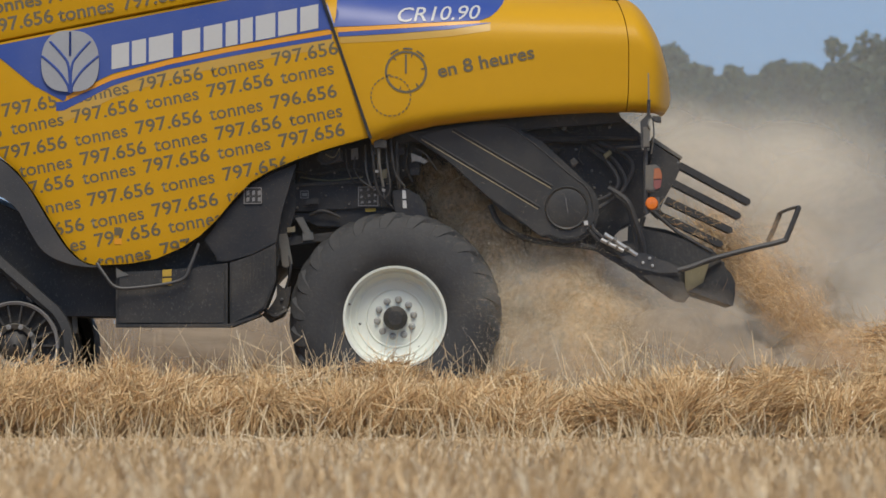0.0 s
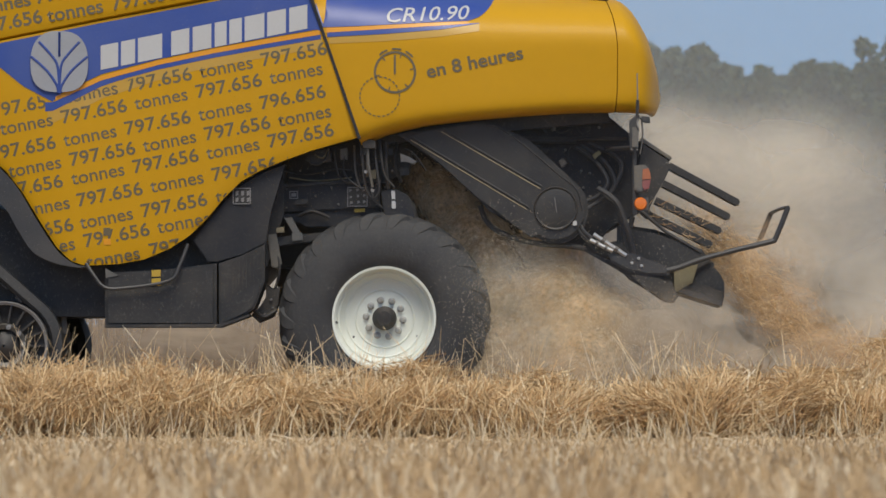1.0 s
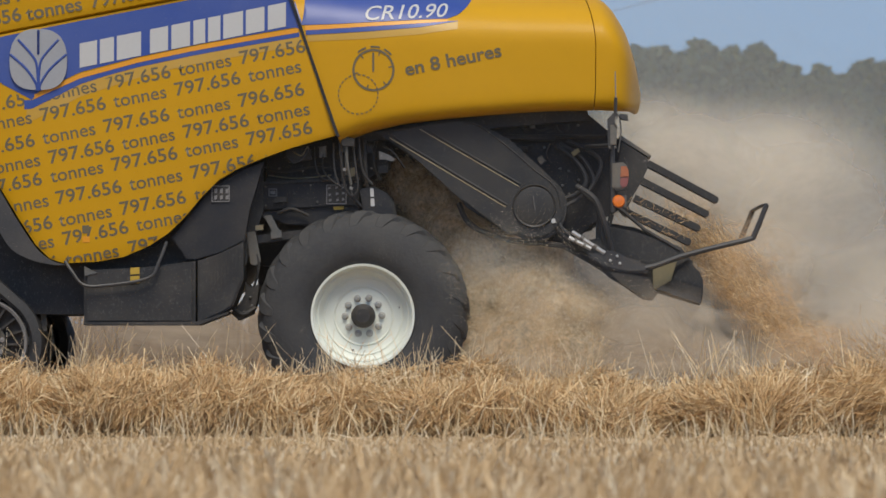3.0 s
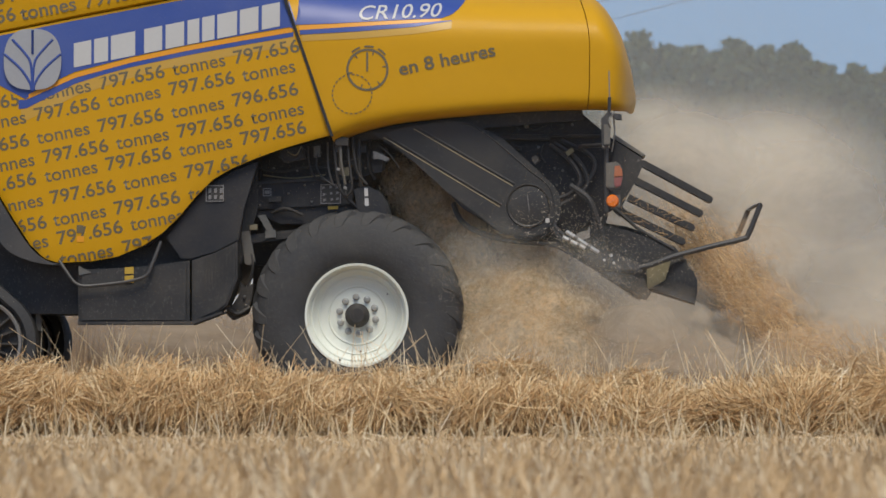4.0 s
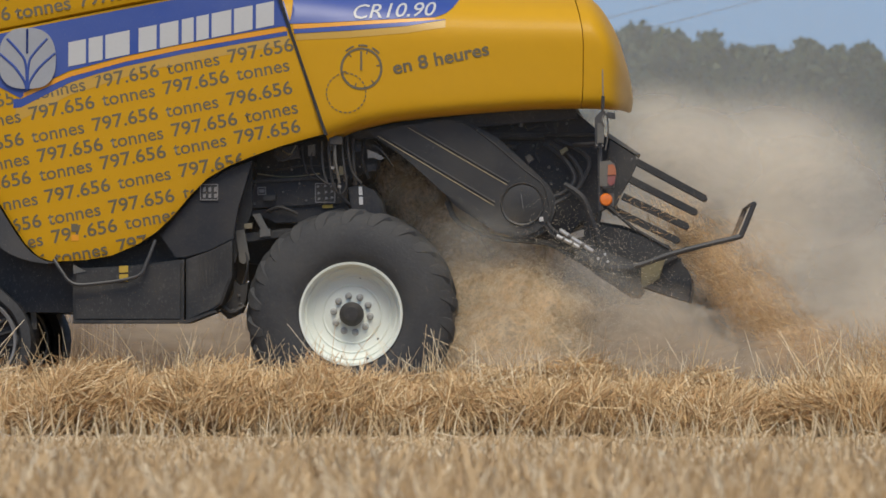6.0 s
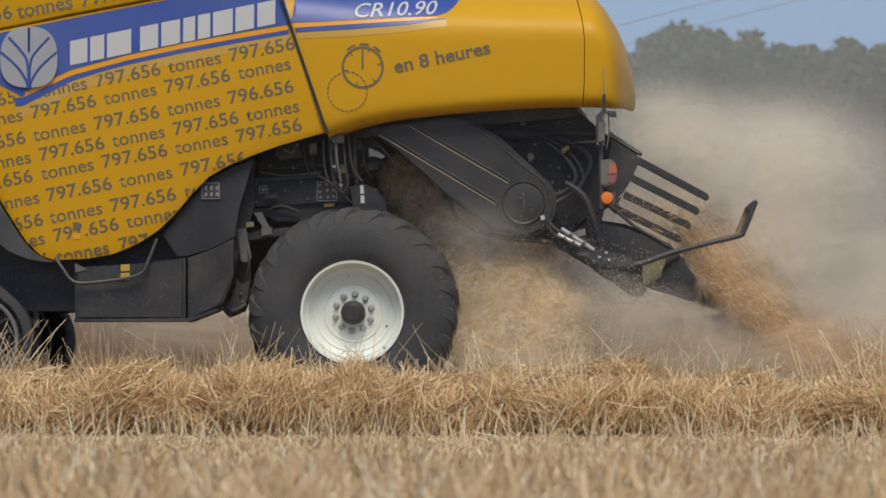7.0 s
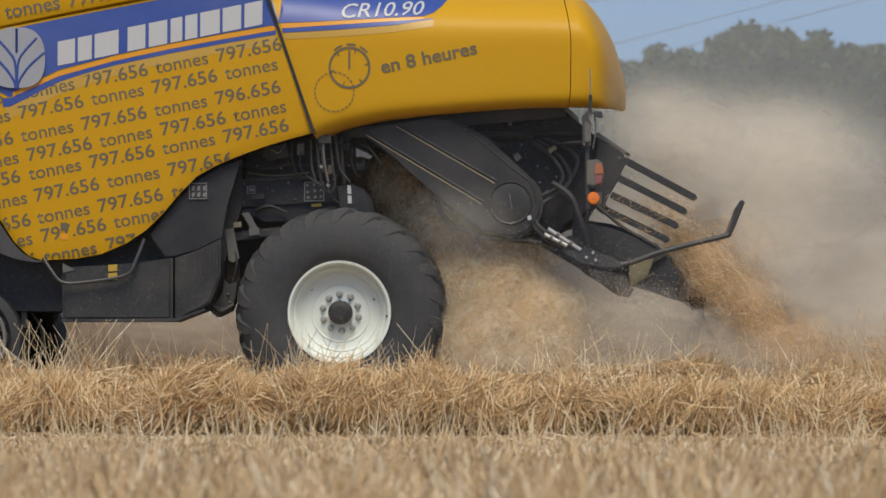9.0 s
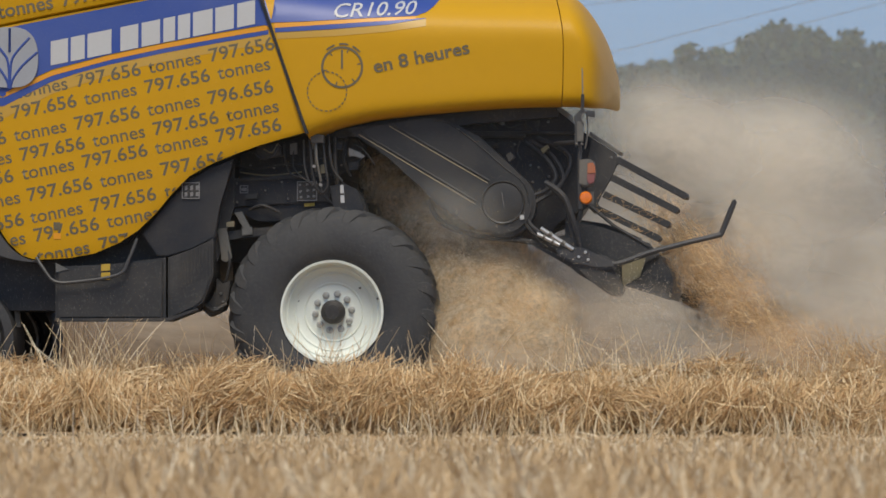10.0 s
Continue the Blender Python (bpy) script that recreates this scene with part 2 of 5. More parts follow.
def plate(name, poly, y0, y1, material, parent, label="", bevel=0.008):
    return part(name, slab(bmesh.new(), poly, y0, y1, bevel), material, parent, label)


def smooth_line(pts, n):
    """Catmull-Rom through points, n steps between neighbours."""
    out = []
    for i in range(len(pts) - 1):
        p0, p1, p2, p3 = (Vector(pts[max(0, min(len(pts) - 1, k))]) for k in (i - 1, i, i + 1, i + 2))
        for s in range(n):
            t = s / n
            out.append(0.5 * (2 * p1 + (p2 - p0) * t + (2 * p0 - 5 * p1 + 4 * p2 - p3) * t * t + (3 * p1 - p0 - 3 * p2 + p3) * t ** 3))
    return out + [Vector(pts[-1])]


def tube(bm, pts, r, n=8, steps=5):
    line = smooth_line(pts, steps) if steps > 1 else [Vector(p) for p in pts]
    rings, side = [], None
    for i, p in enumerate(line):
        d = (line[min(i + 1, len(line) - 1)] - line[max(i - 1, 0)]).normalized()
        if side is None:
            side = d.orthogonal().normalized()
        side = (side - d * side.dot(d)).normalized()
        up = d.cross(side)
        rings.append([bm.verts.new(p + (side * math.cos(k * math.tau / n) + up * math.sin(k * math.tau / n)) * r) for k in range(n)])
    for a, b in zip(rings, rings[1:]):
        for k in range(n):
            bm.faces.new((a[k], a[(k + 1) % n], b[(k + 1) % n], b[k]))
    bm.faces.new(rings[0][::-1]), bm.faces.new(rings[-1])
    return bm


def pipe(name, pts, r, material, parent, label="", steps=5, n=8):
    return part(name, tube(bmesh.new(), pts, r, n, steps), material, parent, label, smooth=True)


def lathe(bm, profile, n=64, at=(0, 0, 0), closed=True):
    """Turn (radius, depth) round the axle, which lies along y."""
    c, rings = Vector(at), []
    for r, y in profile:
        rings.append([bm.verts.new(c + Vector((r * math.cos(k * math.tau / n), y, r * math.sin(k * math.tau / n)))) for k in range(n)])
    pairs = list(zip(rings, rings[1:])) + ([(rings[-1], rings[0])] if closed else [])
    for a, b in pairs:
        for k in range(n):
            bm.faces.new((a[k], a[(k + 1) % n], b[(k + 1) % n], b[k]))
    if not closed:
        bm.faces.new(rings[0]), bm.faces.new(rings[-1][::-1])
    return bm


def curve_at(pts, u):
    return float(np.interp(u, [p[0] for p in pts], [p[1] for p in pts]))


def sticks(starts, ends, radius, sag=0.0, seed=0, taper=0.6):
    """Three-sided stalks from starts to ends, bent in the middle: vertices and faces."""
    rng = np.random.default_rng(seed)
    a, b = np.asarray(starts, float), np.asarray(ends, float)
    n = len(a)
    d = b - a
    ln = np.linalg.norm(d, axis=1, keepdims=True)
    d /= ln
    s = np.cross(d, rng.normal(size=(n, 3)))
    s /= np.linalg.norm(s, axis=1, keepdims=True)
    w = np.cross(d, s)
    rad = np.asarray(radius, float).reshape(-1, 1) * np.ones((n, 1))
    mid = (a + b) / 2 + rng.normal(size=(n, 3)) * ln * sag
    verts = np.zeros((n, 9, 3))
    for i, (c, k) in enumerate(((a, 1.0), (mid, 0.9), (b, taper))):
        for j in range(3):
            g = j * math.tau / 3
            verts[:, i * 3 + j] = c + (s * math.cos(g) + w * math.sin(g)) * rad * k
    f = np.array([(i * 3 + j, i * 3 + (j + 1) % 3, i * 3 + 3 + (j + 1) % 3, i * 3 + 3 + j) for i in range(2) for j in range(3)])
    faces = (np.arange(n)[:, None, None] * 9 + f[None]).reshape(-1, 4)
    return verts.reshape(-1, 3), faces


def stuff(name, verts, faces, material, label, category, kind="stuff", group=""):
    me = bpy.data.meshes.new(name)
    nv, nf = len(verts), len(faces)
    me.vertices.add(nv)
    me.vertices.foreach_set("co", np.asarray(verts, np.float32).ravel())
    k = faces.shape[1]
    me.loops.add(nf * k)
    me.loops.foreach_set("vertex_index", np.asarray(faces, np.int32).ravel())
    me.polygons.add(nf)
    me.polygons.foreach_set("loop_start", np.arange(0, nf * k, k, dtype=np.int32))
    me.polygons.foreach_set("loop_total", np.full(nf, k, np.int32))
    me.update(calc_edges=True)
    me.materials.append(M[material])
    return tagged(new(name, me), label, category, group, kind)

# ---- the field ----
def ground():
    bm = bmesh.new()
    for x in (-900, 900):
        for y in (-120, 1400):
            bm.verts.new((x, y, 0))
    v = list(bm.verts)
    bm.faces.new((v[0], v[2], v[3], v[1]))
    ob = part("ground", bm, "soil")
    tagged(ob, "pale brown harvested field soil with straw litter", "field", "", "structure")


def stubble(name, x0, x1, y0, y1, per_row, height, seed, label, low=0.16):
    """Sown rows 12.5 cm apart along the machine's way, cut at about one height."""
    rng = np.random.default_rng(seed)
    ys = np.arange(y0, y1, 0.125)
    n = int((x1 - x0) * per_row)
    x = rng.uniform(x0, x1, (len(ys), n))
    y = ys[:, None] + rng.normal(0, 0.016, (len(ys), n))
    base = np.stack([x, y, np.zeros_like(x)], -1).reshape(-1, 3)
    tuft = np.array([noise.noise((p[0] * 3, p[1] * 1.5, seed)) for p in base])
    keep = rng.random(len(base)) < 0.8 + 0.9 * tuft
    base, tuft = base[keep], tuft[keep]
    h = height * rng.uniform(0.45, 1.3, len(base)) * (1 + 0.5 * tuft) * np.interp(base[:, 1], (-31, -22, -9.6, -8.2), (1.3, 1, low, low))
    lean = rng.normal(0, 0.42, (len(base), 2))
    top = base + np.stack([lean[:, 0] * h, lean[:, 1] * h, h], -1)
    v, f = sticks(base, top, rng.uniform(0.0028, 0.0055, len(base)), 0.03, seed, 0.85)
    stuff(name, v, f, "stubble", label, "stubble")


def litter(name, n, x0, x1, y0, y1, zmax, seed, label):
    rng = np.random.default_rng(seed)
    c = np.stack([rng.uniform(x0, x1, n), rng.uniform(y0, y1, n), rng.uniform(0.01, zmax, n)], -1)
    d = rng.normal(size=(n, 3)) * (1, 1, 0.45)
    d *= (rng.uniform(0.05, 0.16, n) / np.linalg.norm(d, axis=1))[:, None]
    a, b = c - d, c + d
    a[:, 2], b[:, 2] = np.maximum(a[:, 2], 0.004), np.maximum(b[:, 2], 0.004)
    v, f = sticks(a, b, rng.uniform(0.002, 0.0045, n), 0.04, seed)
    stuff(name, v, f, "stubble", label, "straw")


def bank(x, seed):
    """Uneven height of a straw windrow along its length."""
    return 1 + 0.26 * noise.noise((x * 0.9, seed, 0)) + 0.40 * noise.noise((x * 2.3, seed + 9, 0)) + 0.16 * noise.noise((x * 6, seed, 4))


def windrow(name, x0, x1, yc, half, high, n, seed, label, stray=0.10):
    """A loose bank of straw: a core, and stalks lying over it at all angles."""
    bm = bmesh.new()
    xs = np.arange(x0, x1 + 0.01, 0.2)
    ring = []
    for x in xs:
        hh = (high - 0.13) * bank(x, seed)
        ring.append([bm.verts.new((x, yc + 0.14 + half * 0.52 * math.cos(g), max(0.0, hh * math.sin(g)))) for g in np.linspace(math.pi, 0, 13)])
    for a, b in zip(ring, ring[1:]):
        for i in range(12):
            bm.faces.new((a[i], b[i], b[i + 1], a[i + 1]))
    root = part(name, bm, "straw", None, smooth=True)
    tagged(root, label, "straw", "", "stuff")
    rng = np.random.default_rng(seed)
    x = rng.uniform(x0, x1, n)
    g = 0.04 + math.pi * 0.70 * rng.random(n) ** 0.85
    lie, proud, hh = np.zeros(n), np.zeros(n), np.zeros(n)
    for i in range(n):
        lie[i] = noise.noise((x[i] * 1.9, g[i] * 1.1, seed)) * 2.4 + noise.noise((x[i] * 7, g[i] * 3, seed + 3)) * 1.0
        proud[i] = noise.noise((x[i] * 2.2, g[i] * 1.4, seed + 7)) * 0.20 + noise.noise((x[i] * 6, g[i] * 3, seed + 5)) * 0.15
        hh[i] = high * bank(x[i], seed)
    lie += rng.normal(0, 0.45, n)
    y = yc - (half + proud) * np.cos(g) * (0.70 + 0.34 * np.minimum(1, g / 0.6)) - 0.16 * np.exp(-((g - 0.9) / 0.35) ** 2) + 0.36 * np.exp(-(g / 0.36) ** 2) + rng.normal(0, 0.03, n)
    z = (hh + proud) * np.sin(g) + rng.normal(0, 0.02, n)
    c = np.stack([x, y, np.maximum(z, 0.02)], -1)
    # stalks hang down the slope, leaning along the bank by the lie of their tuft
    d = np.stack([np.sin(lie), -0.75 * np.sin(g) * np.cos(lie) + rng.normal(0, 0.15, n), -np.cos(g) * np.cos(lie) + rng.normal(0, 0.2, n)], -1)
    d *= (rng.uniform(0.06, 0.24, n) / np.linalg.norm(d, axis=1))[:, None]
    out = (rng.random(n) < stray) & (g > 0.7)
    k = int(out.sum())
    d[out] = np.stack([rng.normal(0, 0.06, k), rng.normal(-0.02, 0.04, k), rng.uniform(0.03, 0.11, k)], -1)
    a, b = c - d, c + d
    a[:, 2], b[:, 2] = np.maximum(a[:, 2], 0.01), np.maximum(b[:, 2], 0.01)
    v, f = sticks(a, b, rng.uniform(0.0014, 0.0036, n), 0.06, seed)
    me = bpy.data.meshes.new("loose_straw")
    me.from_pydata(v.tolist(), [], f.tolist())
    me.materials.append(M["straw"])
    ob = new("loose_straw", me)
    ob.parent = root
    # long bleached stalks that lie loose over the front
    m = int((x1 - x0) * 130)
    x, g = rng.uniform(x0, x1, m), rng.uniform(0.1, 1.5, m)
    c = np.stack([x, yc - (half + 0.05) * np.cos(g) * (0.80 + 0.28 * np.minimum(1, g / 0.6)), (high + 0.04) * np.array([bank(q, seed) for q in x]) * np.sin(g)], -1)
    w = rng.normal(0, 0.9, m)
    d = np.stack([np.sin(w), -0.5 * np.sin(g) * np.cos(w), -np.cos(w) * (0.4 + 0.6 * np.cos(g))], -1) * rng.uniform(0.08, 0.22, m)[:, None]
    a, b = c - d, c + d
    a[:, 2], b[:, 2] = np.maximum(a[:, 2], 0.01), np.maximum(b[:, 2], 0.01)
    v, f = sticks(a, b, rng.uniform(0.0014, 0.0027, m), 0.05, seed + 2)
    me = bpy.data.meshes.new("bleached_stalks")
    me.from_pydata(v.tolist(), [], f.tolist())
    me.materials.append(M["pale_stalk"])
    new("bleached_stalks", me).parent = root
    # single stalks that stick up out of the bank
    m = int((x1 - x0) * 310)
    x = rng.uniform(x0, x1, m)
    a = np.stack([x, yc + rng.uniform(-0.45, 0.75, m) * half, high * 0.6 * np.array([bank(q, seed) for q in x])], -1)
    tuft = np.array([0.35 + 1.5 * max(0, noise.noise((q * 1.9, seed, 2)) + 0.2) for q in x])
    ln = np.minimum(rng.exponential(0.13, m) * tuft + 0.19, 0.55)
    b = a + np.stack([rng.normal(0, 0.46, m) * ln, rng.normal(-0.1, 0.2, m) * ln, ln], -1)
    v, f = sticks(a, b, rng.uniform(0.0018, 0.0036, m), 0.08, seed + 1)
    me = bpy.data.meshes.new("upright_stalks")
    me.from_pydata(v.tolist(), [], f.tolist())
    me.materials.append(M["pale_stalk"])
    new("upright_stalks", me).parent = root
    return root


def tall_stalks():
    """Single pale stalks left long in the stubble before the bank."""
    rng = np.random.default_rng(31)
    n = 520
    a = np.stack([rng.uniform(-4.6, 4.6, n), rng.uniform(-20, -9, n), np.zeros(n)], -1)
    ln = rng.uniform(0.10, 0.27, n)
    b = a + np.stack([rng.normal(0, 0.3, n) * ln, rng.normal(0, 0.2, n) * ln, ln], -1)
    v, f = sticks(a, b, rng.uniform(0.0032, 0.0055, n), 0.03, 31)
    stuff("tall_stalks", v, f, "pale_stalk", "single long pale stalks standing in the stubble", "stubble")


def standing_crop():
    rng = np.random.default_rng(5)
    n = 9000
    base = np.stack([rng.uniform(-11, 14, n), 8.2 + rng.exponential(0.35, n), np.zeros(n)], -1)
    h = rng.normal(0.86, 0.05, n)
    top = base + np.stack([rng.normal(0, 0.05, n), rng.normal(-0.02, 0.05, n), h], -1)
    v, f = sticks(base, top, 0.0045, 0.012, 5, 1.0)
    ear = top + np.stack([rng.normal(0, 0.03, n), rng.normal(0, 0.03, n), rng.uniform(0.02, 0.08, n)], -1)
    v2, f2 = sticks(top, ear, 0.008, 0.05, 6, 0.5)
    stuff("standing_crop", np.vstack([v, v2]), np.vstack([f, f2 + len(v)]), "crop", "uncut ripe wheat standing in a brown wall", "wheat")
    bm = bmesh.new()
    bmesh.ops.create_cube(bm, size=1, matrix=Matrix.Translation((0, 105, 0.41)) @ Matrix.Diagonal((400, 192, 0.82, 1)))
    tagged(part("crop_field", bm, "crop"), "wide field of ripe brown wheat", "wheat", "", "stuff")


# ---- trees along the far edge ----
def tree(high, wide, seed):
    rng = np.random.default_rng(seed)
    root = new("tree")
    bm = bmesh.new()
    tube(bm, [(0, 0, -0.1), (0.1, 0, high * 0.3), (0.0, 0.1, high * 0.75)], high * 0.018, 7, 3)
    tips = []
    for k in range(9):
        g, z = k * 2.4 + rng.uniform(0, 0.8), high * rng.uniform(0.25, 0.6)
        tip = Vector((math.cos(g) * wide * rng.uniform(0.22, 0.42), math.sin(g) * wide * 0.35, z + high * rng.uniform(0.1, 0.32)))
        tube(bm, [(0.05, 0.02, z), tip * 0.5 + Vector((0, 0, z * 0.5 + 0.2)), tip], high * 0.006, 5, 2)
        tips.append(tip)
    part("trunk", bm, "bark", root)
    blobs = [(t, wide * rng.uniform(0.13, 0.22)) for t in tips]
    for k in range(40):
        g, q = rng.uniform(0, math.tau), rng.uniform(-1.35, 1)
        e = math.sqrt(max(0.05, 1 - q * q)) * rng.uniform(0.6, 1.0)
        blobs.append((Vector((math.cos(g) * e * wide * 0.42, math.sin(g) * e * wide * 0.42, high * (0.56 + 0.36 * q))), wide * rng.uniform(0.08, 0.17)))
    blobs += [(Vector((rng.normal(0, wide * 0.13), rng.normal(0, 1), high * rng.uniform(0.9, 0.97))), wide * rng.uniform(0.05, 0.09)) for k in range(7)]
    for k in range(46):
        g, q = rng.uniform(0, math.tau), rng.uniform(-0.2, 1)
        e = math.sqrt(max(0.03, 1 - q * q)) * rng.uniform(0.85, 1.12)
        blobs.append((Vector((math.cos(g) * e * wide * 0.45, math.sin(g) * e * wide * 0.45, high * (0.58 + 0.38 * q))), wide * rng.uniform(0.03, 0.065)))
    c = []
    for p, r in blobs:
        m = int(170 * (r / 1.0) ** 1.6) + 40
        q = rng.normal(size=(m, 3))
        q /= np.linalg.norm(q, axis=1, keepdims=True)
        c.append(np.array(p) + q * r * rng.uniform(0.55, 1.12, (m, 1)) * (1, 1, 0.85))
    c = np.vstack(c)
    n = len(c)
    s = rng.uniform(0.12, 0.30, (n, 1))
    a = rng.normal(size=(n, 3))
    a /= np.linalg.norm(a, axis=1, keepdims=True)
    b = np.cross(a, rng.normal(size=(n, 3)))
    b /= np.linalg.norm(b, axis=1, keepdims=True)
    v = np.stack([c - a * s, c + b * s * 0.6, c + a * s, c - b * s * 0.6], 1).reshape(-1, 3)
    f = np.arange(n * 4).reshape(-1, 4)
    me = bpy.data.meshes.new("crown")
    me.from_pydata(v.tolist(), [], f.tolist())
    me.materials.append(M["leaf"])
    ob = new("crown", me)
    ob.parent = root
    return tagged(root, "broad dark green leafy tree hazed by dust", "tree", "trees at the field's edge")


def tree_line():
    """Tops along the skyline, as bearing and height above the horizon, in 1/11450 rad."""
    tops = ((455, 515), (545, 528), (625, 522), (700, 546), (797, 584), (871, 562), (951, 547), (1041, 548), (1131, 552), (1196, 536),
            (1275, 517), (1350, 520), (1435, 528), (1505, 534), (1590, 562), (1680, 566))
    lower = tuple(((a[0] + b[0]) / 2, min(a[1], b[1]) - 16) for a, b in zip(tops, tops[1:]))
    tops = tops + lower
    kinds = [tree(14.0, 8.0, s) for s in (3, 8, 14)]
    used = [False] * 3
    for i, (u, h) in enumerate(tops):
        d = 338 + 14 * ((i * 7) % 5) / 5
        x = d * math.tan((u - 784) / 11450 + PAN0)
        scale = (0.85 + (547 + (h - 547) * 1.25) / 11450 * d) / 14.0
        k = (i * 2) % 3
        m = pose(x, d - 50, -0.3, 0, 0, i * 77)
        ob = kinds[k] if not used[k] else copy_thing(kinds[k], m)
        used[k] = True
        ob.matrix_basis = m
        ob.scale = (scale * 0.95, scale * 0.95, scale)


def cables():
    d = 200.0
    for (u0, v0), (u1, v1) in (((638, 59), (866, 0)), ((816, 50), (974, 9)), ((455, 12), (555, 0))):
        k = (v1 - v0) / (u1 - u0)
        pts = []
        for u in (u0 - 900, u0, u1, u1 + 1100):
            x = d * math.tan((u - 784) / 11450 + PAN0)
            pts.append((x, d - 50, 0.55 + (627 - (v0 + k * (u - u0))) / 11450 * d))
        ob = pipe("power_line", pts, 0.012, "wire", None, steps=4, n=5)
        tagged(ob, "thin grey overhead power cable against the sky", "cable", "overhead cables")

# ---- the combine harvester ----
PANEL_LOW = [(-120, 200), (-40, 250), (0, 278), (30, 303), (60, 342), (90, 392), (120, 438), (145, 462), (170, 470), (230, 467), (275, 459), (320, 440),
             (355, 417), (385, 388), (415, 352), (445, 322), (480, 302), (520, 285), (570, 267), (615, 254), (653, 244)]
GROOVE = [(-120, 98), (0, 76), (100, 56), (200, 36), (300, 17), (400, -2), (500, -22), (571, -36)]


def seam_v(u):
    return (u - 571) * 243 / 83


def panel_top(u):
    return max(curve_at(GROOVE, u), seam_v(u)) if u > 540 else curve_at(GROOVE, u)


def panel_y(u, v):
    lo, hi = curve_at(PANEL_LOW, u), -40
    t = (lo - v) / max(60, lo - hi)
    roll = max(0, 1 - (lo - v) / 10)
    return -0.04 - 0.06 * math.sin(math.pi * min(1, max(0, 0.15 + t * 0.7))) + 0.008 * roll ** 2.2


HOOD_TOP = [(571, -75), (800, -38), (950, -25), (1067, -20), (1116, -17), (1133, -13), (1148, 3), (1161, 28), (1172, 56), (1180, 90), (1186, 120), (1189, 146), (1191, 160)]
HOOD_LOW = [(571, 262), (655, 243), (730, 232), (850, 217), (1000, 205), (1110, 202), (1148, 203), (1168, 202), (1179, 197), (1186, 186), (1189, 175), (1191, 166)]


HOOD_TOP, HOOD_LOW = ([(p.x, p.y) for p in smooth_line([(u, v, 0) for u, v in line], 6)] for line in (HOOD_TOP, HOOD_LOW))
# half width of the hood: full along the side, turned in round the tail
HOOD_WIDE = [(571, 1.7)] + [(1070 + 121 * k / 24, 0.55 + 1.15 * (1 - (k / 24) ** 8) ** 0.5) for k in range(25)]
UP_P, LOW_P = 2.8, 13.0               # fullness of the section above and below its middle


def hood_y(u, v):
    w = u
    for _ in range(12):
        w = max(571, u - max(0.0, 1 - (w - 571) / 200) * v * 83 / 243)
    top, low = curve_at(HOOD_TOP, w), curve_at(HOOD_LOW, w)
    s = (v - (top + low) / 2) / ((low - top) / 2)
    p = LOW_P if s > 0 else UP_P
    return 1.63 - curve_at(HOOD_WIDE, w) * (1 - min(0.999, abs(s)) ** p) ** (1 / p)


def hood_piece(name, u0, u1, parent, n, shear=False):
    bm, rings = bmesh.new(), []
    for i in range(n + 1):
        u = u0 + (u1 - u0) * i / n
        top, low = curve_at(HOOD_TOP, u), curve_at(HOOD_LOW, u)
        hw = curve_at(HOOD_WIDE, u)
        fade = max(0.0, 1 - (u - 571) / 200) if shear else 0.0
        ring = []
        for k in range(144):
            g = k * math.tau / 144
            cs, sn = math.cos(g), math.sin(g)
            p = UP_P if sn > 0 else LOW_P
            cz = math.copysign(abs(sn) ** (2 / p), sn)
            cy = math.copysign(abs(cs) ** (2 / p), cs)
            v = (top + low) / 2 - cz * (low - top) / 2
            v -= 44 * min(1.0, (low - top) / 190) ** 2 * max(0.0, -cz) * (1 - cy) / 2      # the underside rises towards the far side
            bow = (-26 * max(0.0, cz) ** 2 - 5 * max(0.0, -cz) ** 4) * max(0.0, 1 - abs(u - 1112) / 78)
            ring.append(bm.verts.new(E(u + bow + fade * v * 83 / 243, v, 1.63 - hw * cy)))
        rings.append(ring)
    for a, b in zip(rings, rings[1:]):
        for k in range(144):
            bm.faces.new((a[k], a[(k + 1) % 144], b[(k + 1) % 144], b[k]))
    bm.faces.new(rings[0]), bm.faces.new(rings[-1][::-1])
    return part(name, bm, "yellow", parent, smooth=True)


def film(name, top, low, u0, u1, fy, material, parent, lift=0.006, n=60, rows_n=8, label=""):
    """A printed film that lies on a curved panel between two edge lines."""
    bm, cols = bmesh.new(), []
    for i in range(n + 1):
        u = u0 + (u1 - u0) * i / n
        a, b = top(u), low(u)
        cols.append([bm.verts.new(E(u, a + (b - a) * k / rows_n, 0) + Vector((0, fy(u, a + (b - a) * k / rows_n) - lift, 0))) for k in range(rows_n + 1)])
    for c, d in zip(cols, cols[1:]):
        for k in range(rows_n):
            bm.faces.new((c[k], d[k], d[k + 1], c[k + 1]))
    return part(name, bm, material, parent, label, smooth=True)


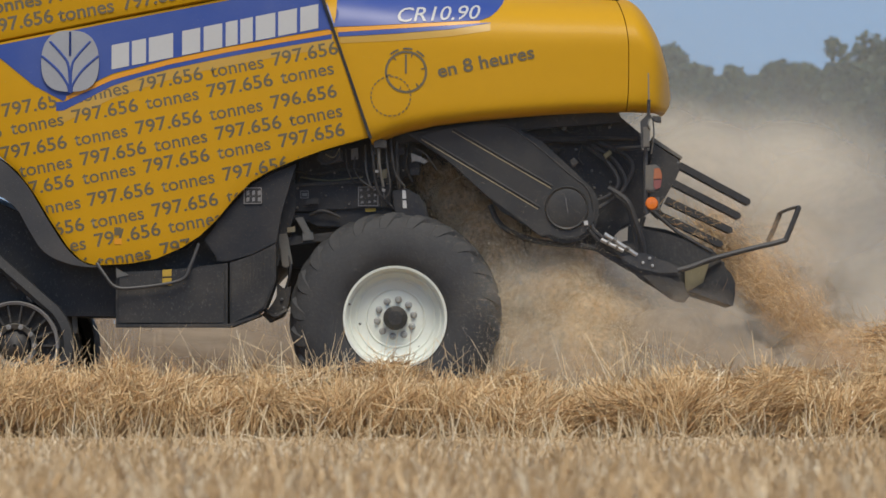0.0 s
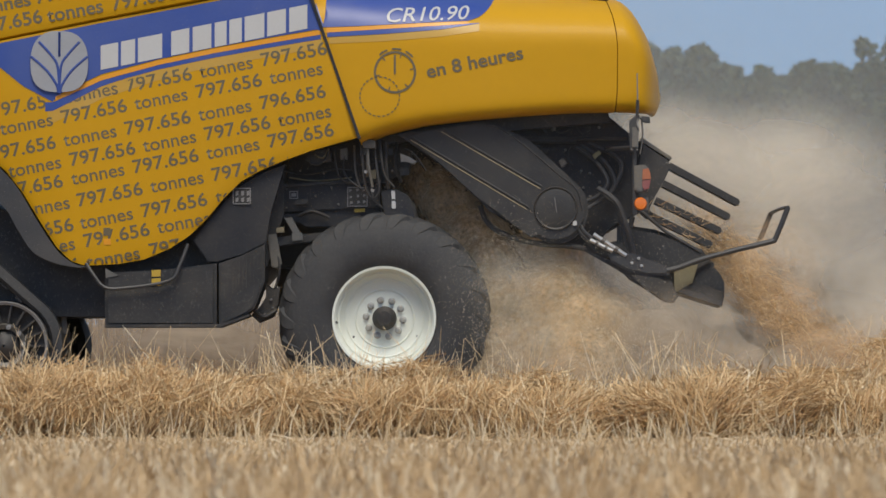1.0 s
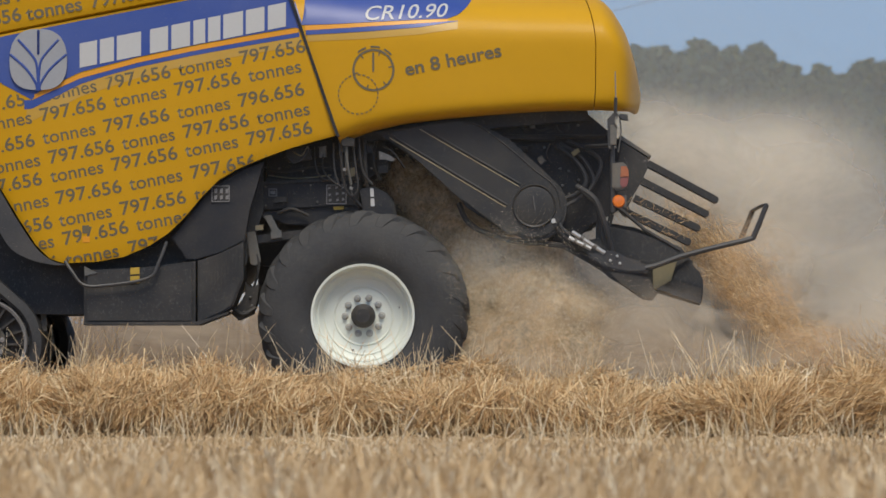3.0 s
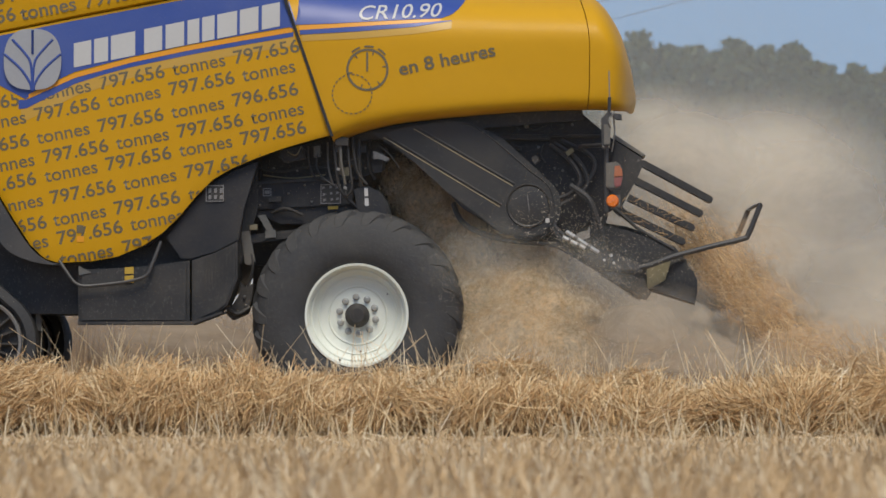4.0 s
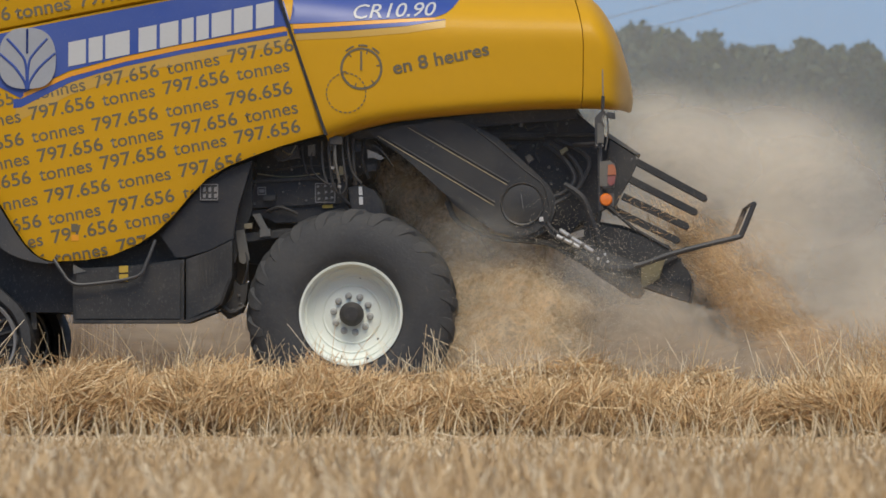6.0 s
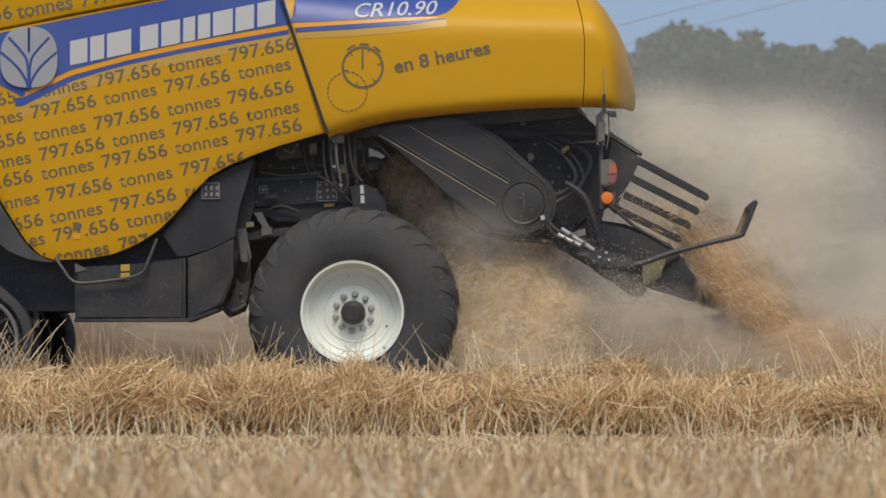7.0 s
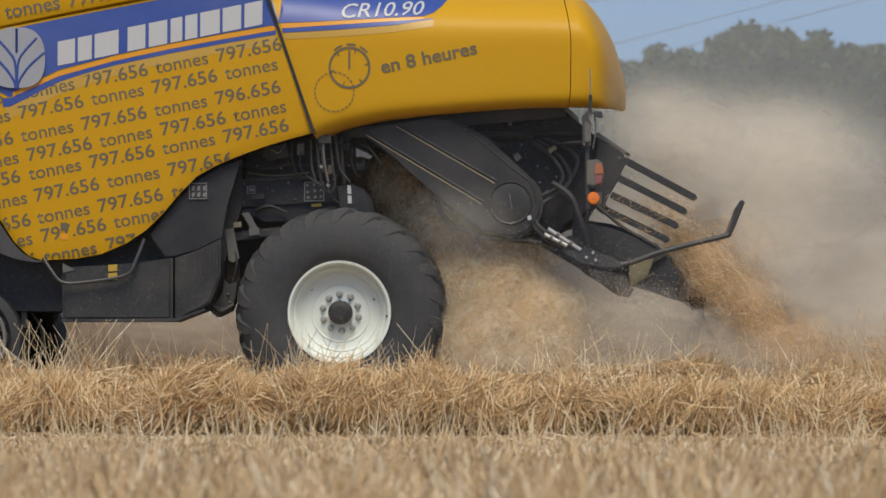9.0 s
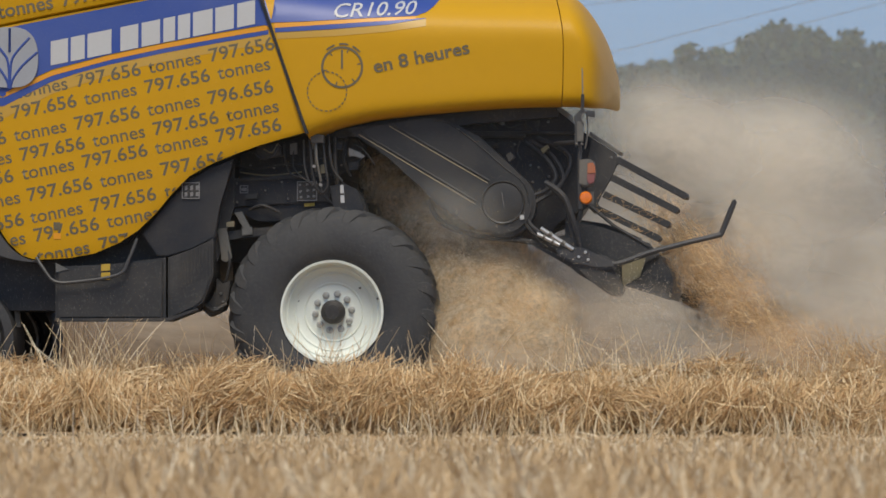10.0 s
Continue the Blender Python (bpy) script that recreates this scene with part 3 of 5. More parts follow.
def lettering(text, u, v, size, slope, fy, material, parent, bold=0.018, lean=0.0, wide=1.0, align="CENTER", lift=0.002, fine=False, keep=None):
    """Words printed on a curved panel; (u, v) is the middle of the line on the elevation, size the height of a capital."""
    cu = bpy.data.curves.new("words", "FONT")
    cu.body, cu.size, cu.align_x, cu.align_y = text, size / 229 / 0.72, align, "CENTER"
    cu.offset, cu.shear, cu.resolution_u = bold * size / 40 / 4, lean, 3
    tmp = new("words", cu)
    bpy.context.view_layer.update()
    me = bpy.data.meshes.new_from_object(tmp.evaluated_get(bpy.context.evaluated_depsgraph_get()))
    bpy.data.objects.remove(tmp)
    bpy.data.curves.remove(cu)
    if fine:
        bm = bmesh.new()
        bm.from_mesh(me)
        for _ in range(3):
            bmesh.ops.triangulate(bm, faces=bm.faces)
            long = [e for e in bm.edges if e.calc_length() > 0.02]
            if long:
                bmesh.ops.subdivide_edges(bm, edges=long, cuts=1)
        bm.to_mesh(me)
        bm.free()
    c, s = math.cos(slope), math.sin(slope)
    o = E(u, v)
    for vert in me.vertices:
        x, z = vert.co.x * wide, vert.co.y
        p = Vector((o.x + x * c - z * s, 0, o.z + x * s + z * c))
        uu, vv = p.x * 229 + 699, 753 - p.z * 229
        vert.co = (p.x, fy(uu, vv) - lift, p.z)
    if keep:
        bm = bmesh.new()
        bm.from_mesh(me)
        gone = [v for v in bm.verts if not keep(v.co.x * 229 + 699, 753 - v.co.z * 229)]
        bmesh.ops.delete(bm, geom=gone, context="VERTS")
        bm.to_mesh(me)
        bm.free()
    me.materials.clear()
    me.materials.append(M[material])
    ob = new("lettering", me)
    ob.parent = parent
    return ob


def side_panel(root):
    bm, cols = bmesh.new(), []
    us = np.linspace(-120, 653, 120)
    for u in us:
        a, b = panel_top(u), curve_at(PANEL_LOW, u)
        cols.append([bm.verts.new(E(u, a + (b - a) * k / 24, panel_y(u, a + (b - a) * k / 24))) for k in range(25)])
    for c, d in zip(cols, cols[1:]):
        for k in range(24):
            bm.faces.new((c[k], d[k], d[k + 1], c[k + 1]))
    ob = part("side_panel", bm, "yellow", root, "yellow side panel printed with grey words", smooth=True)
    so = ob.modifiers.new("thick", "SOLIDIFY")
    so.thickness, so.offset = 0.03, -1
    split = ob.modifiers.new("crisp", "EDGE_SPLIT")
    split.split_angle = radians(40)
    # upper panel, its lower edge standing out over the groove
    bm, cols = bmesh.new(), []
    for u in np.linspace(-120, 575, 80):
        b = curve_at(GROOVE, u) + 1
        vs = (b + 3, b - 6, b - 20, -150, -190)
        ys = (0.0, -0.10, -0.115, -0.10, 0.2)
        cols.append([bm.verts.new(E(u, v, y)) for v, y in zip(vs, ys)])
    for c, d in zip(cols, cols[1:]):
        for k in range(4):
            bm.faces.new((c[k], d[k], d[k + 1], c[k + 1]))
    up = part("upper_panel", bm, "yellow", root, smooth=True)
    # blue band with its orange line
    low = [(-120, 60), (0, 103), (60, 152), (113, 180), (128, 165), (200, 131), (300, 105), (400, 84), (500, 66), (590, 51)]
    line = [(113, 172), (200, 133), (300, 106), (400, 85), (500, 67), (590, 52)]
    end = lambda u: max(curve_at(GROOVE, u) + 4, seam_v(u) + 6)
    film("blue_band", end, lambda u: max(end(u), curve_at(low, u)), -60, 588, panel_y, "blue", ob, 0.003, 90, 12)
    film("orange_line", lambda u: curve_at(line, u) + 1, lambda u: curve_at(line, u) + 9, 118, 586, panel_y, "gold", ob, 0.0045, 70, 2)
    film("blue_line", lambda u: curve_at(line, u) + 9, lambda u: curve_at(line, u) + 17 + max(0, 8 - (u - 100) / 18), 100, 588, panel_y, "blue", ob, 0.003, 70, 2)
    film("clear_border", lambda u: curve_at(line, u) + 17.5 + max(0, 8 - (u - 100) / 18), lambda u: curve_at(line, u) + 33 + max(0, 14 - (u - 100) / 18), 104, 590, panel_y, "clear_film", ob, 0.0015, 70, 2)
    # the maker's name as plain slanted bars, the emblem as plain leaf shapes
    u, k = 196, -0.199
    for wide_u, gap in ((33, 3), (27, 3), (45, 14), (34, 4), (35, 4), (23, 3), (24, 3), (37, 3), (35, 4), (34, 3)):
        v = 124 + (u - 196) * k
        a, b = u, u + wide_u
        h = 43
        film("name_bar", lambda q: 124 + (q - 196) * k - h, lambda q: 124 + (q - 196) * k, a + 2, b, panel_y, "white", ob, 0.006, 3, 3)
        u = b + gap
    rim_pts = []
    for k in range(56):
        g = k * math.tau / 56
        c, s = math.cos(g), math.sin(g)
        rim_pts.append((125 + 51 * math.copysign(abs(c) ** 0.72, c) * (1 - 0.10 * max(0, s)), 109 - 54 * math.copysign(abs(s) ** 0.72, s)))
    plate("emblem", rim_pts, -0.125, -0.06, "silver", ob, "silver emblem of plain leaf shapes", 0.012)
    for side in (-1, 1):
        for pts in (((0, 165), (3, 118), (14, 98), (36, 74)), ((2, 164), (5, 150), (22, 125), (50, 100)), ((0, 100), (0, 80), (0, 57))):
            pipe("emblem_groove", [E(125 + side * a, b, -0.122) for a, b in pts], 0.011, "blue", ob, "", 4, 6)
    # printed rows
    last = (0, 1, 0, 1, 0, 1, 1, 1, 0)
    rows_at = ((540, 97), (425, 153), (538, 173), (440, 228), (552, 241), (453, 300), (328, 364), (226, 417), (340, 434))
    slope, word = math.atan2(22.5, 119.5), ("797.656", "tonnes")
    on_panel = lambda q, w: w + 1 < curve_at(PANEL_LOW, q) and w > (curve_at(line, q) + 20 if q > 113 else curve_at(low, q) + 2)
    inside = lambda q, w: w - 12 < curve_at(PANEL_LOW, q) and w + 8 > (curve_at(line, q) + 17 if q > 113 else curve_at(low, q))
    for r, (au, av) in enumerate(rows_at):
        for j in range(-6, last[r] + 1):
            cu, cv = au + j * 119.5, av - j * 22.5
            text = ("796.656" if (r, j) == (2, 0) else word[0]) if j % 2 == 0 else word[1]
            half = 59 if j % 2 == 0 else 46
            step = 2 * half / len(text)
            ok = [cu > -90 and inside(cu - half + (i + 0.5) * step, cv - (-half + (i + 0.5) * step) * 0.188) for i in range(len(text))]
            if not any(ok):
                continue
            i0 = ok.index(True)
            i1 = len(ok) - ok[::-1].index(True)
            mid = -half + (i0 + i1) / 2 * step
            sub = text[i0:i1]
            near_edge = any(not on_panel(cu + mid + a * half, cv - (mid + a * half) * 0.188 + b) for a in (-1, 0, 1) for b in (-16, 16))
            lettering(sub, cu + mid, cv - mid * 0.188, 24, slope, panel_y, "print", ob, 0.012 if j % 2 == 0 else 0.008, wide=1.12 if j % 2 == 0 else 1.05, fine=near_edge, keep=on_panel if near_edge else None)
    for text, cu, cv in (("797.656", 37, 40), ("tonnes", 153, 20), ("797.656", 275, -3), ("tonnes", 25, 8), ("797.656", 140, -14)):
        lettering(text, cu, cv, 24, slope, lambda a, b: -0.113, "print", up, 0.018, wide=1.1)
    # a small warning sign
    film("warning_sign", lambda q: 422 + abs(q - 209) * 0.1, lambda q: 433, 203, 216, panel_y, "gold", ob, 0.004, 2, 2)
    film("warning_sign", lambda q: 403, lambda q: 417, 203, 215, panel_y, "print", ob, 0.004, 2, 2)
    return ob


def rear_hood(root):
    hood = hood_piece("rear_hood", 571, 1112, root, 60, True)
    cap = hood_piece("tail_cap", 1113.5, 1191, root, 60)
    start = lambda v: 577 + max(0, v) * 83 / 243
    low = [(560, 49), (650, 46), (800, 38), (850, 36), (868, 29), (880, 18), (888, 6), (894, -8)]
    film("blue_band", lambda u: max(-45 + (u - 571) * 0.1, (u - 577) * 243 / 83 if u < 592 else -99), lambda u: curve_at(low, u), 578, 893, hood_y, "blue", hood, 0.005, 70, 10)
    film("blue_line", lambda u: curve_at([(590, 58), (800, 44), (868, 40)], u), lambda u: curve_at([(590, 66), (700, 60), (800, 52), (868, 41)], u), 599, 868, hood_y, "blue", hood, 0.005, 40, 2)
    film("orange_line", lambda u: curve_at(low, u) + 1, lambda u: curve_at([(590, 58), (800, 45), (868, 40)], u), 597, 850, hood_y, "gold", hood, 0.006, 40, 2)
    film("clear_border", lambda u: curve_at([(590, 66.5), (700, 60.5), (800, 52.5), (868, 41.5)], u), lambda u: curve_at([(590, 78), (700, 73), (800, 65), (868, 55)], u), 602, 868, hood_y, "clear_film", hood, 0.002, 40, 2)
    lettering("CR10.90", 773, 25, 27, 0.045, hood_y, "white", hood, 0.004, 0.25, 1.12, lift=0.010, fine=True)
    lettering("en 8 heures", 860, 111, 24, 0.2, hood_y, "print", hood, 0.018, wide=1.1, lift=0.004, fine=True)
    # the clock: a ring with hand and ticks, and a dashed ring below it
    def arc(name, cu, cv, r, a0, a1, w, n=24):
        bm, prev = bmesh.new(), None
        for i in range(n + 1):
            g = a0 + (a1 - a0) * i / n
            pair = []
            for q in (r - w / 2, r + w / 2):
                u, v = cu + math.cos(g) * q, cv - math.sin(g) * q
                pair.append(bm.verts.new(E(u, v, hood_y(u, v) - 0.004)))
            if prev:
                bm.faces.new((prev[0], prev[1], pair[1], pair[0]))
            prev = pair
        part(name, bm, "print", hood)
    arc("clock_ring", 719, 128, 35.5, 0, math.tau, 4, 60)
    for g in (0.9, 1.5, 2.1):
        arc("clock_mark", 719, 128, 41.5, g - 0.2, g + 0.2, 3, 8)
    for k in range(6):
        arc("clock_tick", 719, 128, 31, 0.15 + k * 1.047, 0.22 + k * 1.047, 8, 2)
    film("clock_hand", lambda q: 97, lambda q: 131, 717, 720.5, hood_y, "print", hood, 0.006, 2, 4)
    for k in range(26):
        arc("dashed_ring", 692, 171, 35, k * math.tau / 26, (k + 0.6) * math.tau / 26, 2.2, 4)
    plate("hood_seam", [(550, -60), (556, -60), (573, -5), (659, 246), (653.5, 246), (567.5, -5)], -0.108, 0.3, "navy", root, bevel=0.003)
    for a, b in ((990, 1022), (1030, 1048), (1062, 1096)):
        plate("roof_fitting", [(a, -24), (b, -24), (b, -6), (a, -6)], 0.55, 0.9, "black", root)


def wheel(parent, at):
    w = new("rear_wheel")
    w.parent = parent
    w.location = at
    R, Y0, Y1 = 0.815, 0.0, 0.66
    prof = [(0.385, 0.05), (0.42, 0.015), (0.50, -0.012), (0.60, -0.012), (0.70, 0.012), (0.76, 0.05), (0.792, 0.10), (0.81, 0.2), (0.815, 0.33),
            (0.81, 0.46), (0.792, 0.56), (0.76, 0.61), (0.70, 0.648), (0.6, 0.672), (0.5, 0.672), (0.42, 0.645), (0.385, 0.61)]
    bm = lathe(bmesh.new(), prof, 96)
    part("tyre", bm, "rubber", w, "dusty black lugged tractor tyre", smooth=True)
    n = 22
    for side in (0, 1):
        # a lug from the crown, over the shoulder, down the side wall, slanting back
        bm, rows_v = bmesh.new(), []
        for r, y, turn, wd in ((0.826, 0.35, 0.0, 0.046), (0.826, 0.2, 0.10, 0.050), (0.813, 0.10, 0.17, 0.058), (0.788, 0.060, 0.215, 0.062), (0.752, 0.034, 0.245, 0.056), (0.70, 0.010, 0.275, 0.036)):
            yy = y if side == 0 else 0.66 - y
            inner = r - 0.05 if r > 0.7 else r - 0.01
            yin = yy if y > 0.06 else (yy + (0.05 if side == 0 else -0.05))
            rows_v.append([bm.verts.new((rr * math.cos(turn + s * wd), q, rr * math.sin(turn + s * wd))) for rr, q, s in ((inner, yin, -2.8), (r, yy, -1), (r, yy, 1), (inner, yin, 2.8))])
        for a, b in zip(rows_v, rows_v[1:]):
            for i in range(3):
                bm.faces.new((a[i], a[i + 1], b[i + 1], b[i]))
        bm.faces.new(rows_v[0]), bm.faces.new(rows_v[-1][::-1])
        lug = part("tread_lug", bm, "rubber", w, smooth=True)
        lug.rotation_euler = (0, side * 0.5 * math.tau / n, 0)
        for k in range(1, n):
            other = new("tread_lug", lug.data)
            other.parent, other.rotation_euler = w, (0, (k + side * 0.5) * math.tau / n, 0)
    prof = [(0.372, 0.04), (0.385, 0.015), (0.402, 0.012), (0.404, 0.03), (0.395, 0.06), (0.40, 0.3), (0.40, 0.62), (0.37, 0.62), (0.36, 0.35), (0.2, 0.26), (0.09, 0.26), (0.09, 0.170), (0.17, 0.170), (0.20, 0.175), (0.22, 0.178), (0.27, 0.172), (0.315, 0.155),
            (0.337, 0.13), (0.345, 0.10), (0.366, 0.085), (0.368, 0.05)]
    part("rim", lathe(bmesh.new(), prof, 96), "rim", w, "white painted steel rim with dirt", smooth=True)
    for r, y in ((0.300, 0.155), (0.352, 0.088), (0.225, 0.170)):
        part("rim_bead", lathe(bmesh.new(), [(r - 0.009, y + 0.012), (r - 0.005, y), (r + 0.003, y - 0.002), (r + 0.009, y + 0.01)], 72, closed=True), "rim", w, smooth=True)
    part("hub", lathe(bmesh.new(), [(0.002, 0.05), (0.055, 0.052), (0.062, 0.065), (0.085, 0.08), (0.094, 0.10), (0.094, 0.2), (0.002, 0.2)], 40), "dusty", w, "dusty black hub cap", smooth=True)
    for k in range(10):
        g = k * math.tau / 10 + 0.16
        c = (0.143 * math.cos(g), 0, 0.143 * math.sin(g))
        part("wheel_nut", lathe(bmesh.new(), [(0.004, 0.138), (0.016, 0.139), (0.020, 0.147), (0.021, 0.165), (0.028, 0.168), (0.028, 0.2), (0.004, 0.2)], 12, c), "nut", w, smooth=True)
    for g, r in ((2.85, 0.37), (0.6, 0.30), (1.9, 0.30), (3.3, 0.28), (4.4, 0.3), (5.4, 0.29)):
        c = (r * math.cos(g), 0, r * math.sin(g))
        part("rim_mark", lathe(bmesh.new(), [(0.002, 0.03 if r > 0.33 else 0.165), (0.009, 0.03 if r > 0.33 else 0.165), (0.009, 0.2), (0.002, 0.2)], 10, c), "black", w)
    return w


def track(parent, y, name="track_unit"):
    t = new(name)
    t.parent = parent
    c = E(25, 612)
    hub_w = new("idler_wheel")
    hub_w.parent = parent
    hub_w.location = (c.x, y, c.z)
    part("outer_ring", lathe(bmesh.new(), [(0.318, 0.0), (0.338, -0.01), (0.345, 0.02), (0.345, 0.5), (0.318, 0.5)], 64), "pale", hub_w, smooth=True)
    part("wheel_disc", lathe(bmesh.new(), [(0.05, 0.06), (0.2, 0.08), (0.33, 0.05), (0.33, 0.2), (0.05, 0.2)], 48), "dusty", hub_w, smooth=True)
    part("inner_ring", lathe(bmesh.new(), [(0.13, 0.02), (0.165, 0.0), (0.175, 0.03), (0.17, 0.1), (0.13, 0.1)], 48), "bracket", hub_w, smooth=True)
    part("hub", lathe(bmesh.new(), [(0.01, -0.02), (0.08, 0.0), (0.11, 0.03), (0.11, 0.1), (0.01, 0.1)], 32), "dusty", hub_w, smooth=True)
    for k in range(18):
        g = k * math.tau / 18
        bm = bmesh.new()
        bmesh.ops.create_cube(bm, size=1, matrix=Matrix.Rotation(-g, 4, "Y") @ Matrix.Translation((0.25, 0.035, 0)) @ Matrix.Diagonal((0.15, 0.05, 0.016, 1)))
        part("spoke", bm, "dusty", hub_w)
    for k in range(10):
        g = k * math.tau / 10
        part("wheel_nut", lathe(bmesh.new(), [(0.003, -0.01), (0.02, -0.008), (0.022, 0.03), (0.003, 0.03)], 10, (0.15 * math.cos(g), 0, 0.15 * math.sin(g))), "pale", hub_w, smooth=True)
    # belt: round the idler, up to the drive wheel and forward to the far idler
    path = []
    for g in np.linspace(-90, 42, 14):
        path.append((c.x + 0.415 * math.cos(radians(g)), c.z + 0.415 * math.sin(radians(g))))
    top = E(-190, 420)
    for g in np.linspace(42, 138, 10):
        path.append((top.x + 0.4 * math.cos(radians(g)), top.z + 0.4 * math.sin(radians(g))))
    f = E(-400, 612)
    for g in np.linspace(138, 270, 14):
        path.append((f.x + 0.415 * math.cos(radians(g)), f.z + 0.415 * math.sin(radians(g))))
    bm, rings = bmesh.new(), []
    n = len(path)
    for i, (x, z) in enumerate(path):
        a, b = path[(i + 1) % n], path[i - 1]
        d = Vector((a[0] - b[0], 0, a[1] - b[1])).normalized()
        o = Vector((d.z, 0, -d.x))
        p = Vector((x, 0, z))
        rings.append([bm.verts.new(p + o * q + Vector((0, y + w, 0))) for q, w in ((0.035, 0.02), (0.035, 0.70), (-0.03, 0.72), (-0.06, 0.68), (-0.06, 0.04), (-0.03, 0.0))])
    for i in range(n):
        a, b = rings[i], rings[(i + 1) % n]
        for k in range(6):
            bm.faces.new((a[k], a[(k + 1) % 6], b[(k + 1) % 6], b[k]))
    part("belt", bm, "rubber", t, "black rubber track belt with dust", smooth=True)
    step = 0.0
    for (x0, z0), (x1, z1) in zip(path, path[1:]):
        d = Vector((x1 - x0, 0, z1 - z0))
        while step < d.length:
            p = Vector((x0, y + 0.36, z0)) + d.normalized() * step
            o = Vector((d.z, 0, -d.x)).normalized()
            bm = bmesh.new()
            bmesh.ops.create_cube(bm, size=1, matrix=Matrix.Translation(p - o * 0.068) @ Matrix.Rotation(-math.atan2(d.z, d.x), 4, "Y") @ Matrix.Diagonal((0.075, 0.66, 0.024, 1)))
            bmesh.ops.bevel(bm, geom=bm.edges[:], offset=0.01, segments=1, affect="EDGES")
            part("track_lug", bm, "rubber", t)
            step += 0.165
        step -= d.length
    plate("track_frame", [(-300, 500), (20, 560), (20, 640), (-350, 640)], y + 0.15, y + 0.5, "dusty", t)
    return t, hub_w


def bolts(parent, spots, y, r=0.012):
    for u, v in spots:
        c = E(u, v)
        part("bolt", lathe(bmesh.new(), [(0.002, y - 0.014), (r * 0.8, y - 0.012), (r, y - 0.004), (r, y + 0.02), (0.002, y + 0.02)], 8, (c.x, 0, c.z)), "steel", parent)


def chassis(root):
    plate("body_core", [(-140, -150), (560, -150), (640, 235), (560, 262), (430, 330), (330, 440), (170, 462), (90, 380), (0, 270), (-140, 200)], 0.12, 3.1, "navy", root)
    plate("lower_body", [(-140, 300), (180, 440), (430, 330), (520, 290), (520, 375), (490, 470), (420, 545), (205, 560), (-140, 560)], 0.22, 2.9, "black", root)
    fender = smooth_line([(-60, 245, 0), (0, 282, 0), (45, 325, 0), (85, 390, 0), (120, 442, 0), (150, 466, 0), (178, 472, 0)], 5)
    inner = smooth_line([(160, 474, 0), (118, 466, 0), (78, 446, 0), (50, 405, 0), (20, 360, 0), (-60, 320, 0)], 5)
    plate("front_fender", [(p.x, p.y) for p in fender + inner], -0.09, 0.3, "grey", root, "dark grey plastic fender edge", 0.02)
    box = plate("tool_box", [(205, 482), (300, 478), (403, 466), (403, 578), (205, 578)], -0.06, 0.5, "black", root, "scratched black plastic box", 0.028)
    plate("box_end", [(407, 466), (447, 452), (488, 432), (488, 498), (470, 545), (455, 556), (407, 578)], -0.05, 0.5, "black", root, "", 0.015)
    plate("box_lip", [(205, 574), (408, 574), (460, 556), (462, 560), (410, 580), (205, 580)], -0.075, 0.3, "dusty", root, "", 0.004)
    for k in range(9):
        plate("vent_slot", [(430 + k * 6, 462 - k * 3), (432 + k * 6, 461 - k * 3), (432 + k * 6, 520 - k * 3), (430 + k * 6, 521 - k * 3)], -0.056, -0.03, "dusty", root, "", 0)
    plate("shield_panel", [(386, 392), (415, 358), (445, 328), (482, 306), (524, 290), (512, 330), (497, 372), (490, 430), (447, 450), (405, 464), (386, 464), (360, 425)], 0.0, 0.2, "navy", root, "", 0.01)
    pipe("grab_rail", [E(172, 466, -0.07), E(185, 485, -0.1), E(205, 508, -0.12), E(240, 510, -0.12), E(320, 497, -0.12), E(338, 470, -0.1), E(352, 432, -0.05)], 0.013, "grey", root, "", 4)
    for poly, m in (([(288, 478), (304, 477), (304, 489), (288, 490)], "sticker"), ([(288, 493), (304, 492), (304, 505), (288, 506)], "sticker"), ([(206, 475), (229, 487), (207, 492)], "bracket")):
        plate("warning_sign", poly, -0.068, -0.055, m, box, "", 0)
    for poly in ([(432, 334), (462, 330), (462, 358), (432, 362)],):
        plate("pictogram", poly, -0.006, 0.01, "dusty", root, "", 0)
        for a in (436, 446, 456):
            plate("pictogram_mark", [(a, 338), (a + 5, 337), (a + 5, 345), (a, 346)], -0.010, 0.0, "pale", root, "", 0)
            plate("pictogram_mark", [(a, 350), (a + 5, 349), (a + 5, 356), (a, 357)], -0.010, 0.0, "pale", root, "", 0)
    # frame over the axle
    plate("frame_box", [(518, 326), (690, 318), (690, 366), (518, 374)], 0.25, 1.2, "navy", root, "", 0.008)
    plate("frame_ledge", [(516, 324), (692, 315), (692, 320), (516, 329)], 0.22, 0.3, "dusty", root, "", 0.003)
    plate("arch_plate", [(502, 378), (660, 366), (690, 364), (700, 400), (560, 400), (530, 384), (505, 390)], 0.28, 0.6, "navy", root, "", 0.006)
    plate("upper_frame", [(525, 278), (640, 245), (720, 240), (745, 262), (740, 300), (690, 322), (520, 326)], 0.5, 2.6, "black", root, "", 0.01)
    plate("centre_frame", [(480, 320), (700, 320), (720, 420), (700, 480), (480, 470)], 0.8, 2.4, "black", root, "", 0.02)
    plate("axle_beam", [(500, 470), (700, 500), (760, 520), (760, 610), (640, 610), (500, 540)], 0.95, 2.2, "dusty", root, "", 0.03)
    for poly in ([(490, 414), (506, 412), (516, 466), (505, 474), (497, 470)], [(520, 385), (534, 383), (549, 412), (537, 414)], [(533, 412), (552, 410), (553, 424), (534, 426)]):
        plate("bracket", poly, 0.2, 0.24, "bracket", root, "", 0.004)
